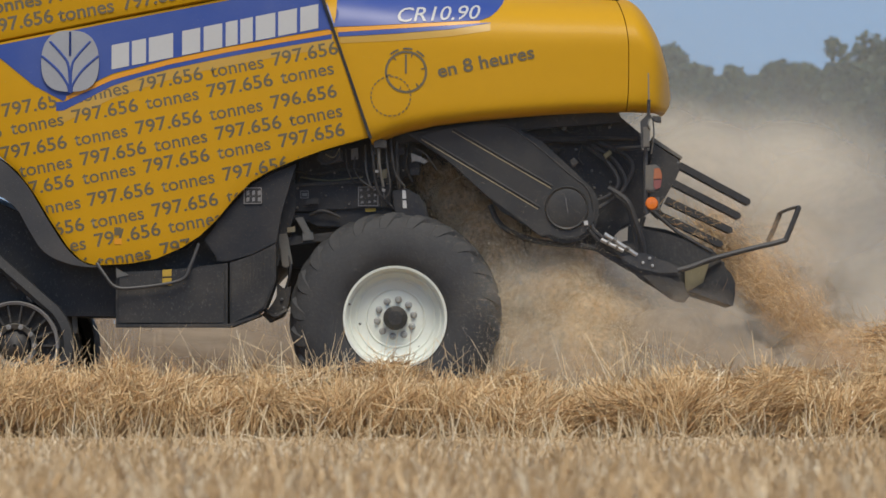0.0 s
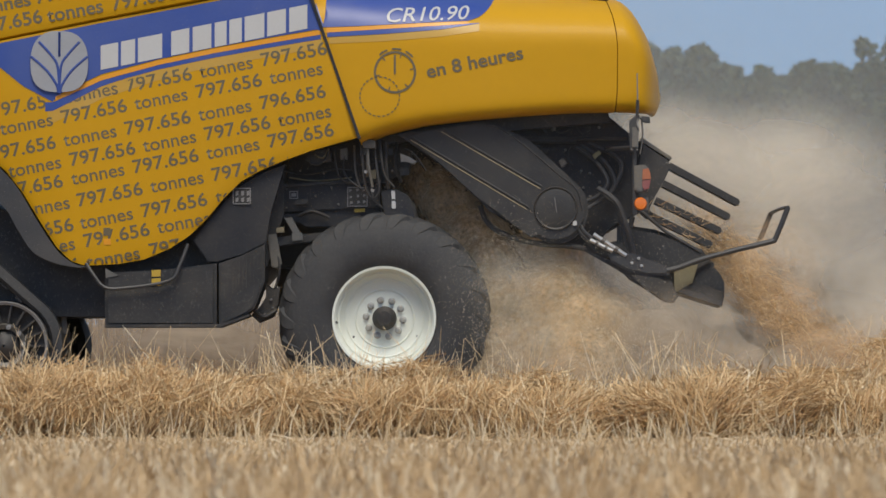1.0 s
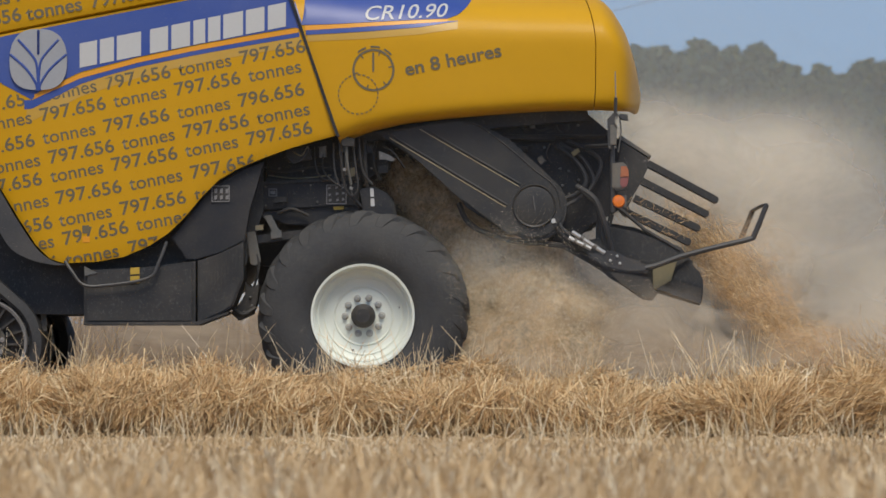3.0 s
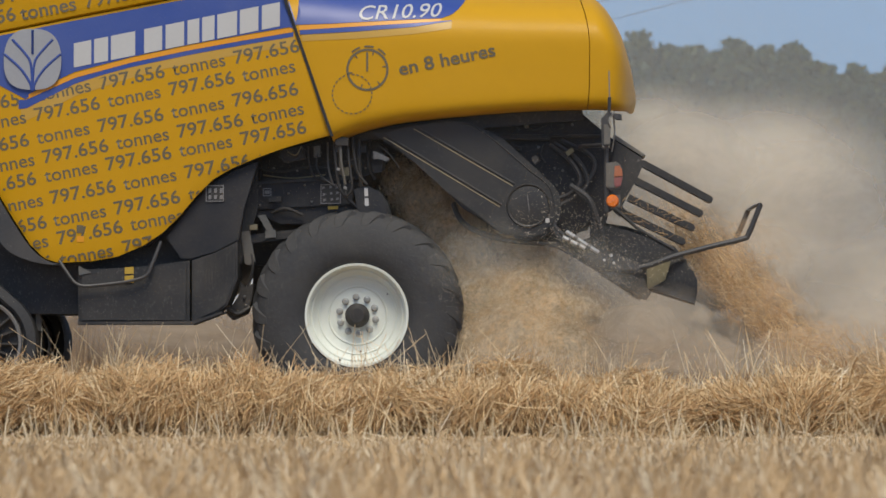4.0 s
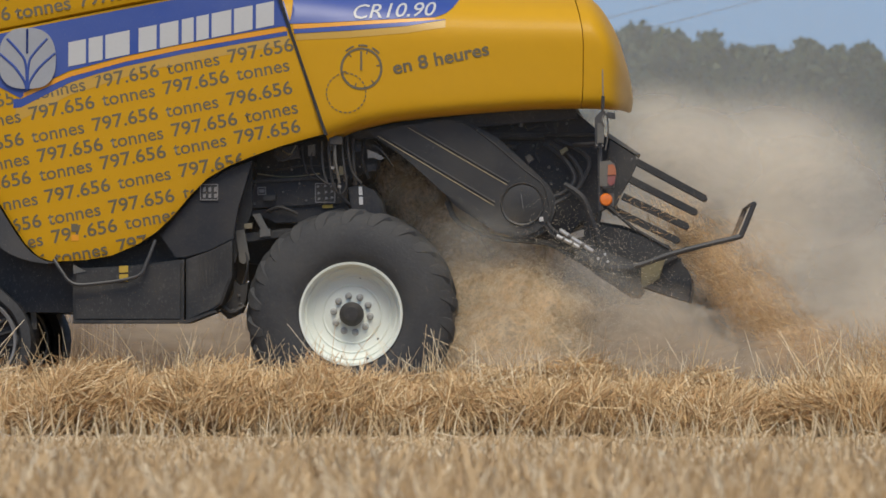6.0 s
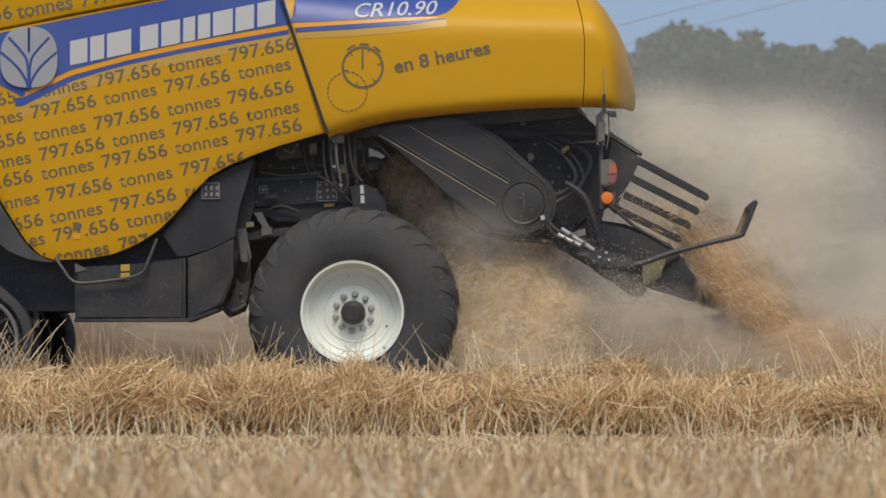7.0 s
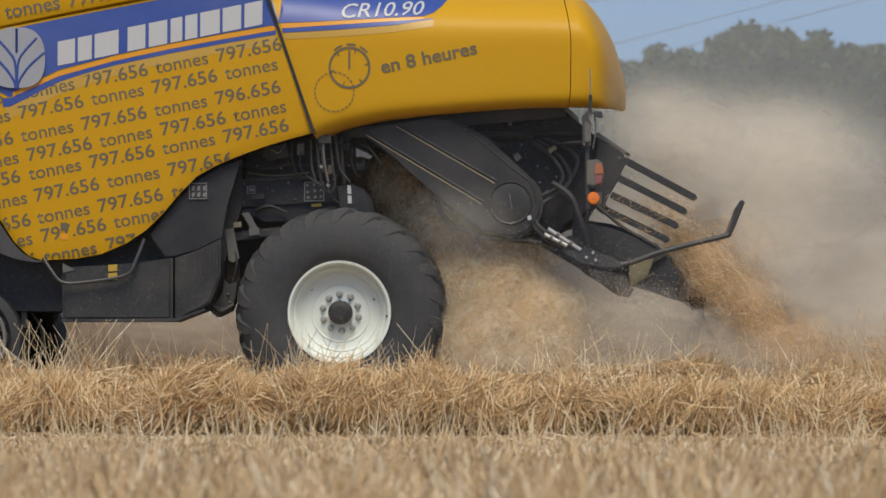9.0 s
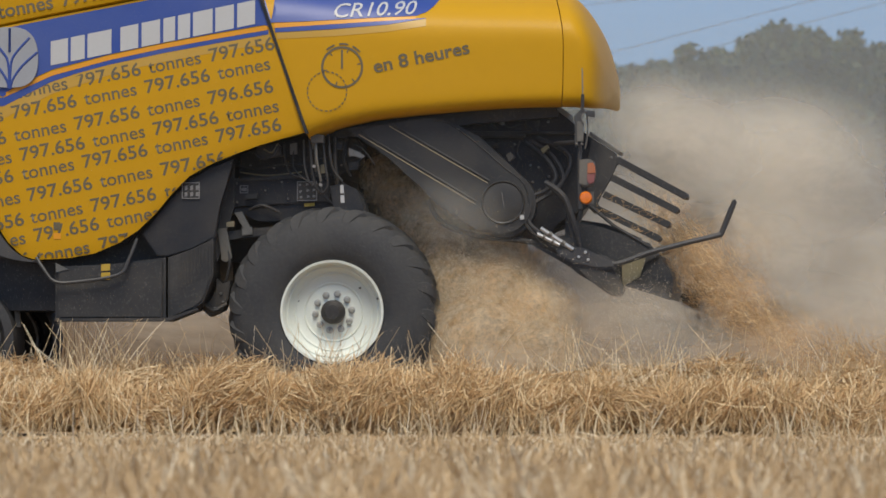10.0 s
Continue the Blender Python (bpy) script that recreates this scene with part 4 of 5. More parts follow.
    plate("cross_bar", [(495, 420), (600, 408), (600, 422), (497, 436)], 0.24, 0.4, "dusty", root, "", 0.004)
    plate("pictogram", [(632, 330), (668, 328), (668, 363), (632, 365)], 0.238, 0.255, "dusty", root, "", 0)
    for u, v in ((635, 333), (648, 332), (659, 332), (636, 345), (649, 343), (660, 342), (637, 355), (650, 354), (660, 353)):
        plate("pictogram_mark", [(u, v), (u + 4, v), (u + 5, v + 3), (u, v + 5)], 0.234, 0.24, "pale", root, "", 0)
    for a, b, c, d, y in ((632, 329, 668, 364, 0.236), (431, 332, 463, 361, -0.008), (529, 336, 544, 350, 0.243)):
        for poly in ([(a, b), (c, b), (c, b + 1.5), (a, b + 1.5)], [(a, d - 1.5), (c, d - 1.5), (c, d), (a, d)], [(a, b), (a + 1.5, b), (a + 1.5, d), (a, d)], [(c - 1.5, b), (c, b), (c, d), (c - 1.5, d)]):
            plate("label_frame", poly, y - 0.004, y + 0.004, "pale", root, "", 0)
    plate("small_label", [(532, 340), (541, 340), (541, 346), (532, 346)], 0.244, 0.26, "pale", root, "", 0)
    plate("yellow_label", [(644, 367), (663, 366), (663, 373), (645, 374)], 0.26, 0.3, "sticker", root, "", 0)
    plate("white_label", [(711, 336), (717, 336), (719, 368), (712, 368)], 0.152, 0.165, "white", root, "", 0)
    plate("label_bar", [(711, 351), (719, 351), (719, 354), (711, 354)], 0.149, 0.158, "black", root, "", 0)
    plate("link_plate", [(700, 350), (735, 340), (752, 360), (758, 390), (700, 390)], 0.24, 0.5, "black", root, "", 0.01)
    # hoses under the hood
    for pts, r, m in (([E(657, 245, .1), E(660, 280, .08), E(664, 320, .1), E(672, 345, .12), E(700, 372, .2)], .012, "hose"),
                      ([E(667, 248, .1), E(670, 290, .07), E(669, 312, .1)], .014, "steel"),
                      ([E(680, 250, .12), E(686, 300, .08), E(690, 335, .1), E(680, 350, .12), E(676, 330, .14)], .009, "hose"),
                      ([E(628, 268, .2), E(626, 300, .18), E(640, 320, .15), E(662, 335, .12)], .007, "hose"),
                      ([E(560, 280, .1), E(575, 290, .08), E(592, 284, .08), E(600, 268, .1)], .009, "hose"),
                      ([E(575, 272, .12), E(590, 278, .1), E(600, 262, .12)], .006, "brass"),
                      ([E(700, 250, .2), E(702, 300, .16), E(706, 340, .2)], .016, "dusty"),
                      ([E(645, 255, .2), E(647, 300, .17), E(655, 330, .17)], .008, "steel")):
        pipe("hose", pts, r, m, root)
    pipe("frame_edge", [E(518, 326, .235), E(600, 322, .235), E(666, 320, .235)], 0.004, "steel", root, "", 1)
    plate("wheel_shield", [(692, 338), (716, 332), (742, 345), (752, 372), (752, 392), (700, 386)], 0.16, 0.22, "navy", root, "dark steel shield over the wheel", 0.008)
    plate("arch_bracket", [(660, 250), (672, 246), (684, 248), (684, 262), (662, 262)], 0.02, 0.16, "dusty", root, "", 0.004)
    pipe("bright_pipe", [E(670, 256, .06), E(671, 290, .05), E(678, 330, .08)], 0.011, "bracket", root, "", 3)
    for u, v in ((676, 333), (664, 300)):
        plate("pipe_clip", [(u, v), (u + 6, v + 2), (u + 4, v + 7), (u - 1, v + 5)], 0.04, 0.07, "pale", root, "", 0.002)
    plate("valve_block", [(560, 268), (600, 262), (606, 284), (566, 290)], 0.14, 0.3, "dusty", root, "", 0.006)
    plate("latch", [(727, 270), (745, 277), (757, 285), (750, 290), (738, 284), (728, 286)], 0.1, 0.14, "steel", root, "", 0.004)
    # pipework, clips and bolts round the axle frame
    bolts(root, ((524, 332), (524, 366), (604, 330), (616, 360), (684, 324), (684, 360), (548, 300), (590, 305), (575, 345), (700, 330), (712, 300), (690, 262), (436, 372), (418, 402), (475, 340), (470, 420)), 0.245, 0.009)
    for pts, r, m in (([E(520, 300, .3), E(560, 306, .28), E(610, 298, .28), E(650, 302, .26)], .009, "hose"),
                      ([E(528, 312, .3), E(580, 318, .27), E(640, 312, .26)], .006, "brass"),
                      ([E(610, 262, .2), E(612, 290, .18), E(622, 316, .2), E(650, 324, .2)], .008, "hose"),
                      ([E(690, 246, .15), E(694, 280, .1), E(700, 310, .12), E(716, 330, .14)], .010, "hose"),
                      ([E(720, 250, .3), E(716, 290, .25), E(728, 320, .28)], .013, "dusty"),
                      ([E(734, 262, .2), E(752, 272, .16), E(772, 300, .2)], .008, "dusty"),
                      ([E(545, 380, .24), E(570, 372, .22), E(600, 384, .24)], .012, "dusty"),
                      ([E(505, 440, .22), E(512, 470, .2), E(507, 500, .22), E(498, 520, .24)], .010, "hose"),
                      ([E(640, 275, .22), E(655, 290, .18), E(690, 285, .18), E(705, 268, .22)], .007, "hose")):
        pipe("hose", pts, r, m, root)
    for u, v, w, h, mt in ((588, 268, 16, 14, "dusty"), (620, 262, 12, 18, "bracket"), (675, 300, 8, 14, "brass"), (700, 262, 14, 10, "dusty"), (655, 262, 9, 9, "steel"), (540, 352, 22, 8, "dusty"), (506, 402, 14, 8, "brass"), (726, 296, 16, 12, "dusty")):
        plate("fitting", [(u, v), (u + w, v - 2), (u + w, v + h), (u, v + h + 1)], 0.19, 0.27, mt, root, "", 0.004)
    # linkage between box and wheel
    plate("axle_bracket", [(488, 502), (500, 514), (513, 506), (509, 538), (500, 560), (476, 571), (461, 557), (480, 541), (489, 526)], 0.2, 0.5, "dusty", root, "", 0.008)
    pipe("steering_link", [E(466, 548, .18), E(484, 560, .16), E(506, 548, .2)], 0.018, "dusty", root)
    bolts(root, ((497, 530), (486, 556), (500, 545)), 0.19, 0.012)
    plate("track_strut", [(120, 530), (129, 530), (132, 590), (122, 590)], 0.3, 0.34, "bracket", root, "", 0.003)


def chopper(root):
    plate("far_side_plate", [(560, 240), (900, 215), (1100, 205), (1150, 260), (1100, 400), (980, 430), (860, 400), (760, 420), (600, 420)], 2.7, 2.85, "black", root, "", 0.02)
    plate("straw_hood", [(640, 236), (900, 212), (900, 250), (800, 290), (640, 300)], 0.9, 2.6, "black", root, "", 0.02)
    plate("chopper_side", [(880, 212), (1098, 203), (1150, 246), (1203, 280), (1196, 318), (1170, 362), (1140, 382), (1100, 398), (1070, 440), (985, 425), (900, 330)], 0.42, 0.5, "navy", root, "", 0.008)
    plate("inner_shroud", [(760, 255), (880, 215), (1100, 205), (1190, 285), (1120, 390), (1040, 430), (900, 400), (800, 330)], 1.4, 2.2, "black", root, "", 0.02)
    arcpts = [(1003 + 58 * math.cos(g), 370 - 60 * math.sin(g)) for g in np.linspace(1.0, -2.35, 18)]
    guard = plate("belt_guard", [(722, 236), (800, 226), (868, 217), (900, 218), (960, 250), (1015, 300)] + arcpts + [(885, 372), (860, 345), (800, 290)], 0.12, 0.44, "black", root, "large black plastic belt guard with two raised ribs", 0.03)
    for a, b in (((802, 227), (978, 329)), ((748, 242), (955, 366))):
        pipe("rib", [E(*a, 0.118), E(*b, 0.118)], 0.009, "black", guard, "", 1)
        d = Vector((b[0] - a[0], b[1] - a[1])).normalized()
        pipe("rib_edge", [E(a[0] - d.y * 5, a[1] + d.x * 5, 0.121), E(b[0] - d.y * 5, b[1] + d.x * 5, 0.121)], 0.0045, "brass", guard, "", 1)
    plate("hood_floor", [(690, 232), (880, 205), (1095, 190), (1100, 214), (880, 232), (705, 252)], 0.3, 3.0, "black", root, "", 0.01)
    c = E(1003, 368)
    part("disc_cover", lathe(bmesh.new(), [(0.01, 0.105), (0.135, 0.105), (0.15, 0.11), (0.163, 0.10), (0.17, 0.115), (0.17, 0.2), (0.01, 0.2)], 48, (c.x, 0, c.z)), "black", guard, smooth=True)
    pipe("guard_crease", [E(880, 222, .119), E(905, 226, .119), E(955, 262, .119), E(1006, 306, .119), E(1040, 334, .119), E(1050, 372, .119)], 0.006, "dusty", guard, "", 3)
    pipe("guard_scuff", [E(1001, 350, .104), E(1005, 376, .104)], 0.002, "pale", guard, "", 1)
    for pts in (((905, 222), (925, 232), (940, 228)), ((990, 215), (1010, 232), (1030, 226)), ((1040, 212), (1044, 230), (1060, 240)), ((970, 255), (985, 262), (1000, 258)), ((925, 262), (950, 270), (975, 268)), ((1030, 255), (1024, 275), (1032, 290))):
        pipe("cable", [E(*p, 0.38) for p in pts], 0.007, "hose", root, "", 4)
    for u, v in ((1004, 212), (1052, 232), (1056, 222)):
        plate("small_clamp", [(u, v), (u + 9, v - 2), (u + 10, v + 6), (u + 1, v + 8)], 0.37, 0.42, "dusty", root, "", 0.003)
    plate("guard_hinge", [(1008, 284), (1016, 278), (1024, 288), (1014, 296)], 0.1, 0.2, "dusty", guard, "", 0.004)
    for a, b, r, m in (((935, 242), (1130, 243), 0.014, "dusty"), ((935, 246), (1040, 247), 0.02, "black"), ((945, 262), (990, 265), 0.02, "dusty"), ((960, 210), (985, 232), 0.015, "dusty"), ((1000, 210), (998, 228), 0.02, "bracket")):
        pipe("cylinder_rod", [E(*a, 0.36), E(*b, 0.36)], r, m, root, "", 1)
    bolts(root, ((1072, 212), (1083, 214), (1080, 222), (1058, 262), (1074, 268), (1048, 300), (1063, 304), (1081, 320), (1052, 330), (1064, 345), (1020, 262), (1075, 345), (935, 240)), 0.42)
    for k, pts in enumerate(([E(1040, 258, .36), E(1075, 285, .3), E(1095, 320, .28), E(1078, 345, .26), E(1050, 360, .2), E(1040, 400, .15), E(1075, 440, .15)],
                [E(1048, 255, .36), E(1090, 285, .32), E(1108, 325, .3), E(1085, 352, .26), E(1055, 372, .2), E(1050, 405, .14), E(1095, 440, .14)],
                [E(1060, 250, .36), E(1110, 275, .34), E(1120, 300, .33), E(1100, 340, .3)],
                [E(1078, 332, .2), E(1110, 355, .12), E(1125, 390, .12), E(1138, 430, .14), E(1142, 460, .16)],
                [E(1090, 345, .25), E(1112, 365, .2), E(1120, 400, .2), E(1128, 440, .2)])):
        pipe("hydraulic_hose", pts, 0.022 if k == 3 else 0.016, "hose", root)
    plate("hose_tag", [(1033, 391), (1040, 390), (1041, 398), (1034, 399)], 0.10, 0.12, "white", root, "", 0.002)
    plate("hose_clip", [(1068, 272), (1080, 264), (1084, 270), (1072, 280)], 0.25, 0.34, "olive", root, "", 0.003)
    for a, b in (((1064, 424), (1104, 444)), ((1070, 414), (1128, 452))):
        pipe("hose_fitting", [E(*a, 0.11), E(*b, 0.11)], 0.017, "chrome", root, "bright metal hose fitting", 1)
        for k in (0.3, 0.7):
            p, q = (E(a[0] + (b[0] - a[0]) * w, a[1] + (b[1] - a[1]) * w, 0.11) for w in (k - 0.05, k + 0.05))
            pipe("fitting_nut", [p, q], 0.024, "steel", root, "", 1, 6)
    # lower rail and spreader
    pipe("lower_rail", [E(868, 362, .3), E(880, 390, .28), E(905, 410, .26), E(960, 428, .24), E(1050, 438, .2), E(1120, 462, .18), E(1170, 480, .18)], 0.022, "dusty", root)
    plate("rail_plate", [(1040, 436), (1120, 430), (1165, 470), (1200, 485), (1212, 528), (1200, 534), (1165, 510), (1100, 470)], 0.18, 0.24, "dusty", root, "", 0.008)
    plate("arm_hub", [(1096, 450), (1124, 445), (1152, 450), (1184, 468), (1206, 473), (1204, 487), (1166, 488), (1128, 479), (1102, 464)], 0.11, 0.18, "grey", root, "", 0.02)
    gear = plate("gearbox", [(1118, 478), (1160, 484), (1192, 486), (1208, 498), (1216, 516), (1208, 533), (1188, 530), (1164, 512), (1134, 494)], 0.13, 0.5, "dusty", root, "dusty black spreader drive housing", 0.03)
    plate("gearbox_foot", [(1186, 516), (1206, 510), (1222, 522), (1212, 536), (1194, 534)], 0.1, 0.3, "dusty", gear, "", 0.012)
    for u, v in ((1150, 457), (1138, 465), (1155, 470)):
        c = E(u, v)
        part("hub_bolt", lathe(bmesh.new(), [(0.002, 0.094), (0.009, 0.095), (0.012, 0.102), (0.012, 0.13), (0.002, 0.13)], 10, (c.x, 0, c.z)), "white", root)
    bolts(root, ((1123, 462), (1137, 461), (1131, 472), (1142, 470), (1152, 472), (1115, 468)), 0.17)
    plate("spreader_floor", [(1060, 438), (1110, 425), (1250, 500), (1300, 515), (1296, 540), (1215, 515), (1150, 490)], 0.3, 2.6, "dusty", root, "", 0.01)
    plate("spreader_side", [(1112, 398), (1180, 412), (1262, 440), (1280, 462), (1252, 475), (1215, 516), (1180, 505), (1110, 465)], 0.3, 0.34, "black", root, "", 0.006)
    plate("spreader_end", [(1258, 460), (1284, 463), (1286, 478), (1296, 484), (1303, 500), (1303, 522), (1299, 541), (1262, 528), (1240, 516)], 0.34, 2.5, "black", root, "", 0.01)
    plate("spreader_lip", [(1220, 506), (1262, 520), (1300, 533), (1298, 542), (1260, 529), (1218, 514)], 0.28, 0.36, "grey", root, "", 0.004)
    plate("spreader_wall", [(1128, 396), (1180, 404), (1232, 424), (1230, 432), (1180, 418), (1128, 412)], 0.5, 2.2, "black", root, "", 0.006)
    plate("dust_sheet", [(1213, 478), (1256, 466), (1246, 500), (1214, 518)], 0.27, 0.295, "olive", root, "", 0.003)
    pipe("support_strut", [E(1155, 372, .3), E(1200, 410, .3), E(1262, 446, .3)], 0.014, "dusty", root, "", 1)
    pipe("support_strut", [E(1140, 382, .32), E(1130, 420, .32)], 0.02, "dusty", root, "", 1)
    # comb of steering fins
    comb = plate("fin_plate", [(1158, 252), (1204, 282), (1206, 296), (1196, 318), (1180, 345), (1168, 368), (1178, 382), (1165, 388), (1152, 376), (1150, 300)], 0.34, 0.4, "black", root, "", 0.006)
    plate("fin_rail", [(1152, 246), (1206, 280), (1210, 276), (1156, 240)], 0.36, 1.0, "bracket", root, "", 0.004)
    for k, (a, b) in enumerate((((1204, 290), (1330, 358)), ((1194, 322), (1313, 383)), ((1180, 352), (1298, 408)), ((1168, 378), (1281, 433)))):
        d = Vector((b[0] - a[0], b[1] - a[1])).normalized()
        q = Vector((-d.y, d.x)) * 6
        poly = [(a[0] - q.x, a[1] - q.y), (b[0] - q.x - d.x * 4, b[1] - q.y - d.y * 4), (b[0] - q.x * .4, b[1] - q.y * .4), (b[0] + q.x * .4, b[1] + q.y * .4), (b[0] + q.x - d.x * 4, b[1] + q.y - d.y * 4), (a[0] + q.x, a[1] + q.y)]
        plate("fin", poly, 0.34, 0.78, "black", root, "", 0.003)
    rng = np.random.default_rng(77)
    n = 90
    s = rng.random(n)
    low = rng.random(n) < 0.6
    c = np.array([E(1168 + 100 * q, 378 + 50 * q, 0.33) if k else E(1180 + 100 * q, 352 + 48 * q, 0.33) for q, k in zip(s, low)]) + rng.normal(size=(n, 3)) * (0.03, 0.02, 0.02)
    d = rng.normal(size=(n, 3)) * (0.022, 0.01, 0.014)
    v, f = sticks(c - d, c + d, 0.0018, 0.05, 77)
    raw_part("caught_straw", v.tolist(), f.tolist(), "straw", root, "bits of straw caught on the fins")
    # guard bar: out behind on one side, across, and back on the other
    pipe("guard_bar", [E(1140, 468, .16), E(1200, 478, .14), E(1262, 458, .14), E(1330, 440, .14), E(1384, 427, .14), E(1394, 418, .14), E(1415, 366, .14)], 0.021, "grey", root, "dark grey bent tubular guard bar", 4)
    pipe("guard_bar", [E(1240, 458, 2.2), E(1366, 427, 2.2), E(1376, 418, 2.2), E(1398, 366, 2.2)], 0.021, "grey", root, "", 4)
    pipe("guard_crossbar", [E(1415, 366, .14), E(1408, 364, 1.1), E(1398, 366, 2.2)], 0.014, "grey", root, "", 3)
    # lamp mast, standing out beside the hood
    pipe("mast", [E(1143, 380, -.1), E(1142, 300, -.1), E(1142, 250, -.1), E(1141, 222, -.1)], 0.017, "grey", root, "", 2)
    pipe("mast_stay", [E(1139, 262, -.1), E(1100, 262, .2), E(1090, 262, .42)], 0.016, "grey", root, "", 1)
    pipe("aerial", [E(1147, 131, -.14), E(1148, 182, -.14)], 0.005, "pale", root, "thin pale whip aerial", 1)
    pipe("aerial_base", [E(1148, 178, -.14), E(1147, 208, -.14)], 0.013, "black", root, "", 1)
    plate("mast_bracket", [(1133, 216), (1146, 203), (1151, 205), (1151, 212), (1145, 220), (1144, 270), (1134, 270)], -0.15, -0.10, "grey", root, "", 0.005)
    plate("mast_sleeve", [(1138, 226), (1150, 226), (1149, 262), (1138, 262)], -0.17, -0.14, "bracket", root, "", 0.006)
    plate("mast_clamp", [(1150, 206), (1169, 208), (1170, 219), (1160, 218), (1154, 214)], -0.16, -0.08, "grey", root, "", 0.006)
    pipe("mast_stay", [E(1149, 212, -.16), E(1146, 222, -.18), E(1150, 232, -.16)], 0.006, "steel", root, "", 3)
    pipe("mast_stay", [E(1155, 215, -.12), E(1157, 240, -.12), E(1152, 274, -.12)], 0.006, "steel", root, "", 2)
    bolts(root, ((1137, 266), (1147, 266), (1153, 209), (1199, 290)), -0.155, 0.01)
    lamp = plate("tail_lamp", [(1142, 294), (1160, 292), (1168, 298), (1171, 320), (1166, 340), (1150, 342), (1142, 336)], -0.15, 0.05, "bracket", root, "grey tail lamp housing with orange and red lens", 0.015)
    plate("orange_lens", [(1157, 300), (1166, 299), (1170, 306), (1171, 318), (1156, 319)], -0.165, -0.12, "dull_lens", lamp, "dull orange lens", 0.005)
    plate("red_lens", [(1156, 320), (1171, 319), (1168, 334), (1160, 338), (1156, 332)], -0.165, -0.12, "red_lens", lamp, "dull red lens", 0.005)
    plate("lamp_plate", [(1140, 350), (1167, 350), (1167, 372), (1140, 372)], -0.10, -0.08, "bracket", root, "", 0.003)
    c = E(1153, 361)
    part("reflector", lathe(bmesh.new(), [(0.002, -0.135), (0.04, -0.132), (0.047, -0.124), (0.05, -0.115), (0.05, -0.09), (0.002, -0.09)], 28, (c.x, 0, c.z)), "orange_lens", root, "round orange reflector", smooth=True)


def combine():
    root = tagged(new("combine_harvester"), "yellow and blue combine harvester driving over cut stubble", "combine")
    side_panel(root)
    rear_hood(root)
    chassis(root)
    chopper(root)
    h = E(699, 563)
    near = wheel(root, (h.x, 0.0, h.z))
    far = copy_thing(near, Matrix.Translation((h.x, 2.55, h.z)))
    t1, i1 = track(root, 0.0)
    t2, i2 = track(root, 2.35, "track_unit")
    return root, near, far, i1, i2

# ---- straw and dust thrown out behind ----
def puff_mesh():
    """A shallow bowl of dust, one across, bulging towards -y."""
    bm, rings = bmesh.new(), []
    for r in np.linspace(0.06, 1.0, 11):
        rings.append([bm.verts.new((r * math.cos(k * math.tau / 32), r * r - 1, r * math.sin(k * math.tau / 32))) for k in range(32)])
    for a, b in zip(rings, rings[1:]):
        for k in range(32):
            bm.faces.new((a[k], a[(k + 1) % 32], b[(k + 1) % 32], b[k]))
    bm.faces.new(rings[0][::-1])
    me = bpy.data.meshes.new("dust_cloud")
    bm.to_mesh(me)
    bm.free()
    me.shade_smooth()
    return me


PUFF = puff_mesh()
MOVING = []


def puff(material, u, v, y, ru, rv, label, drift, spin=0.0):
    """A billow beside the machine; drift is its way relative to the machine, metres a second."""
    me = PUFF.copy()
    me.materials.append(M[material])
    ob = tagged(new("dust_cloud", me), label, "dust", "dust behind the machine", "stuff")
    ob.scale = (ru / 229, min(ru, rv) / 229 * 0.2, rv / 229)
    MOVING.append((ob, E(u, v, y), Vector(drift), spin))
    return ob


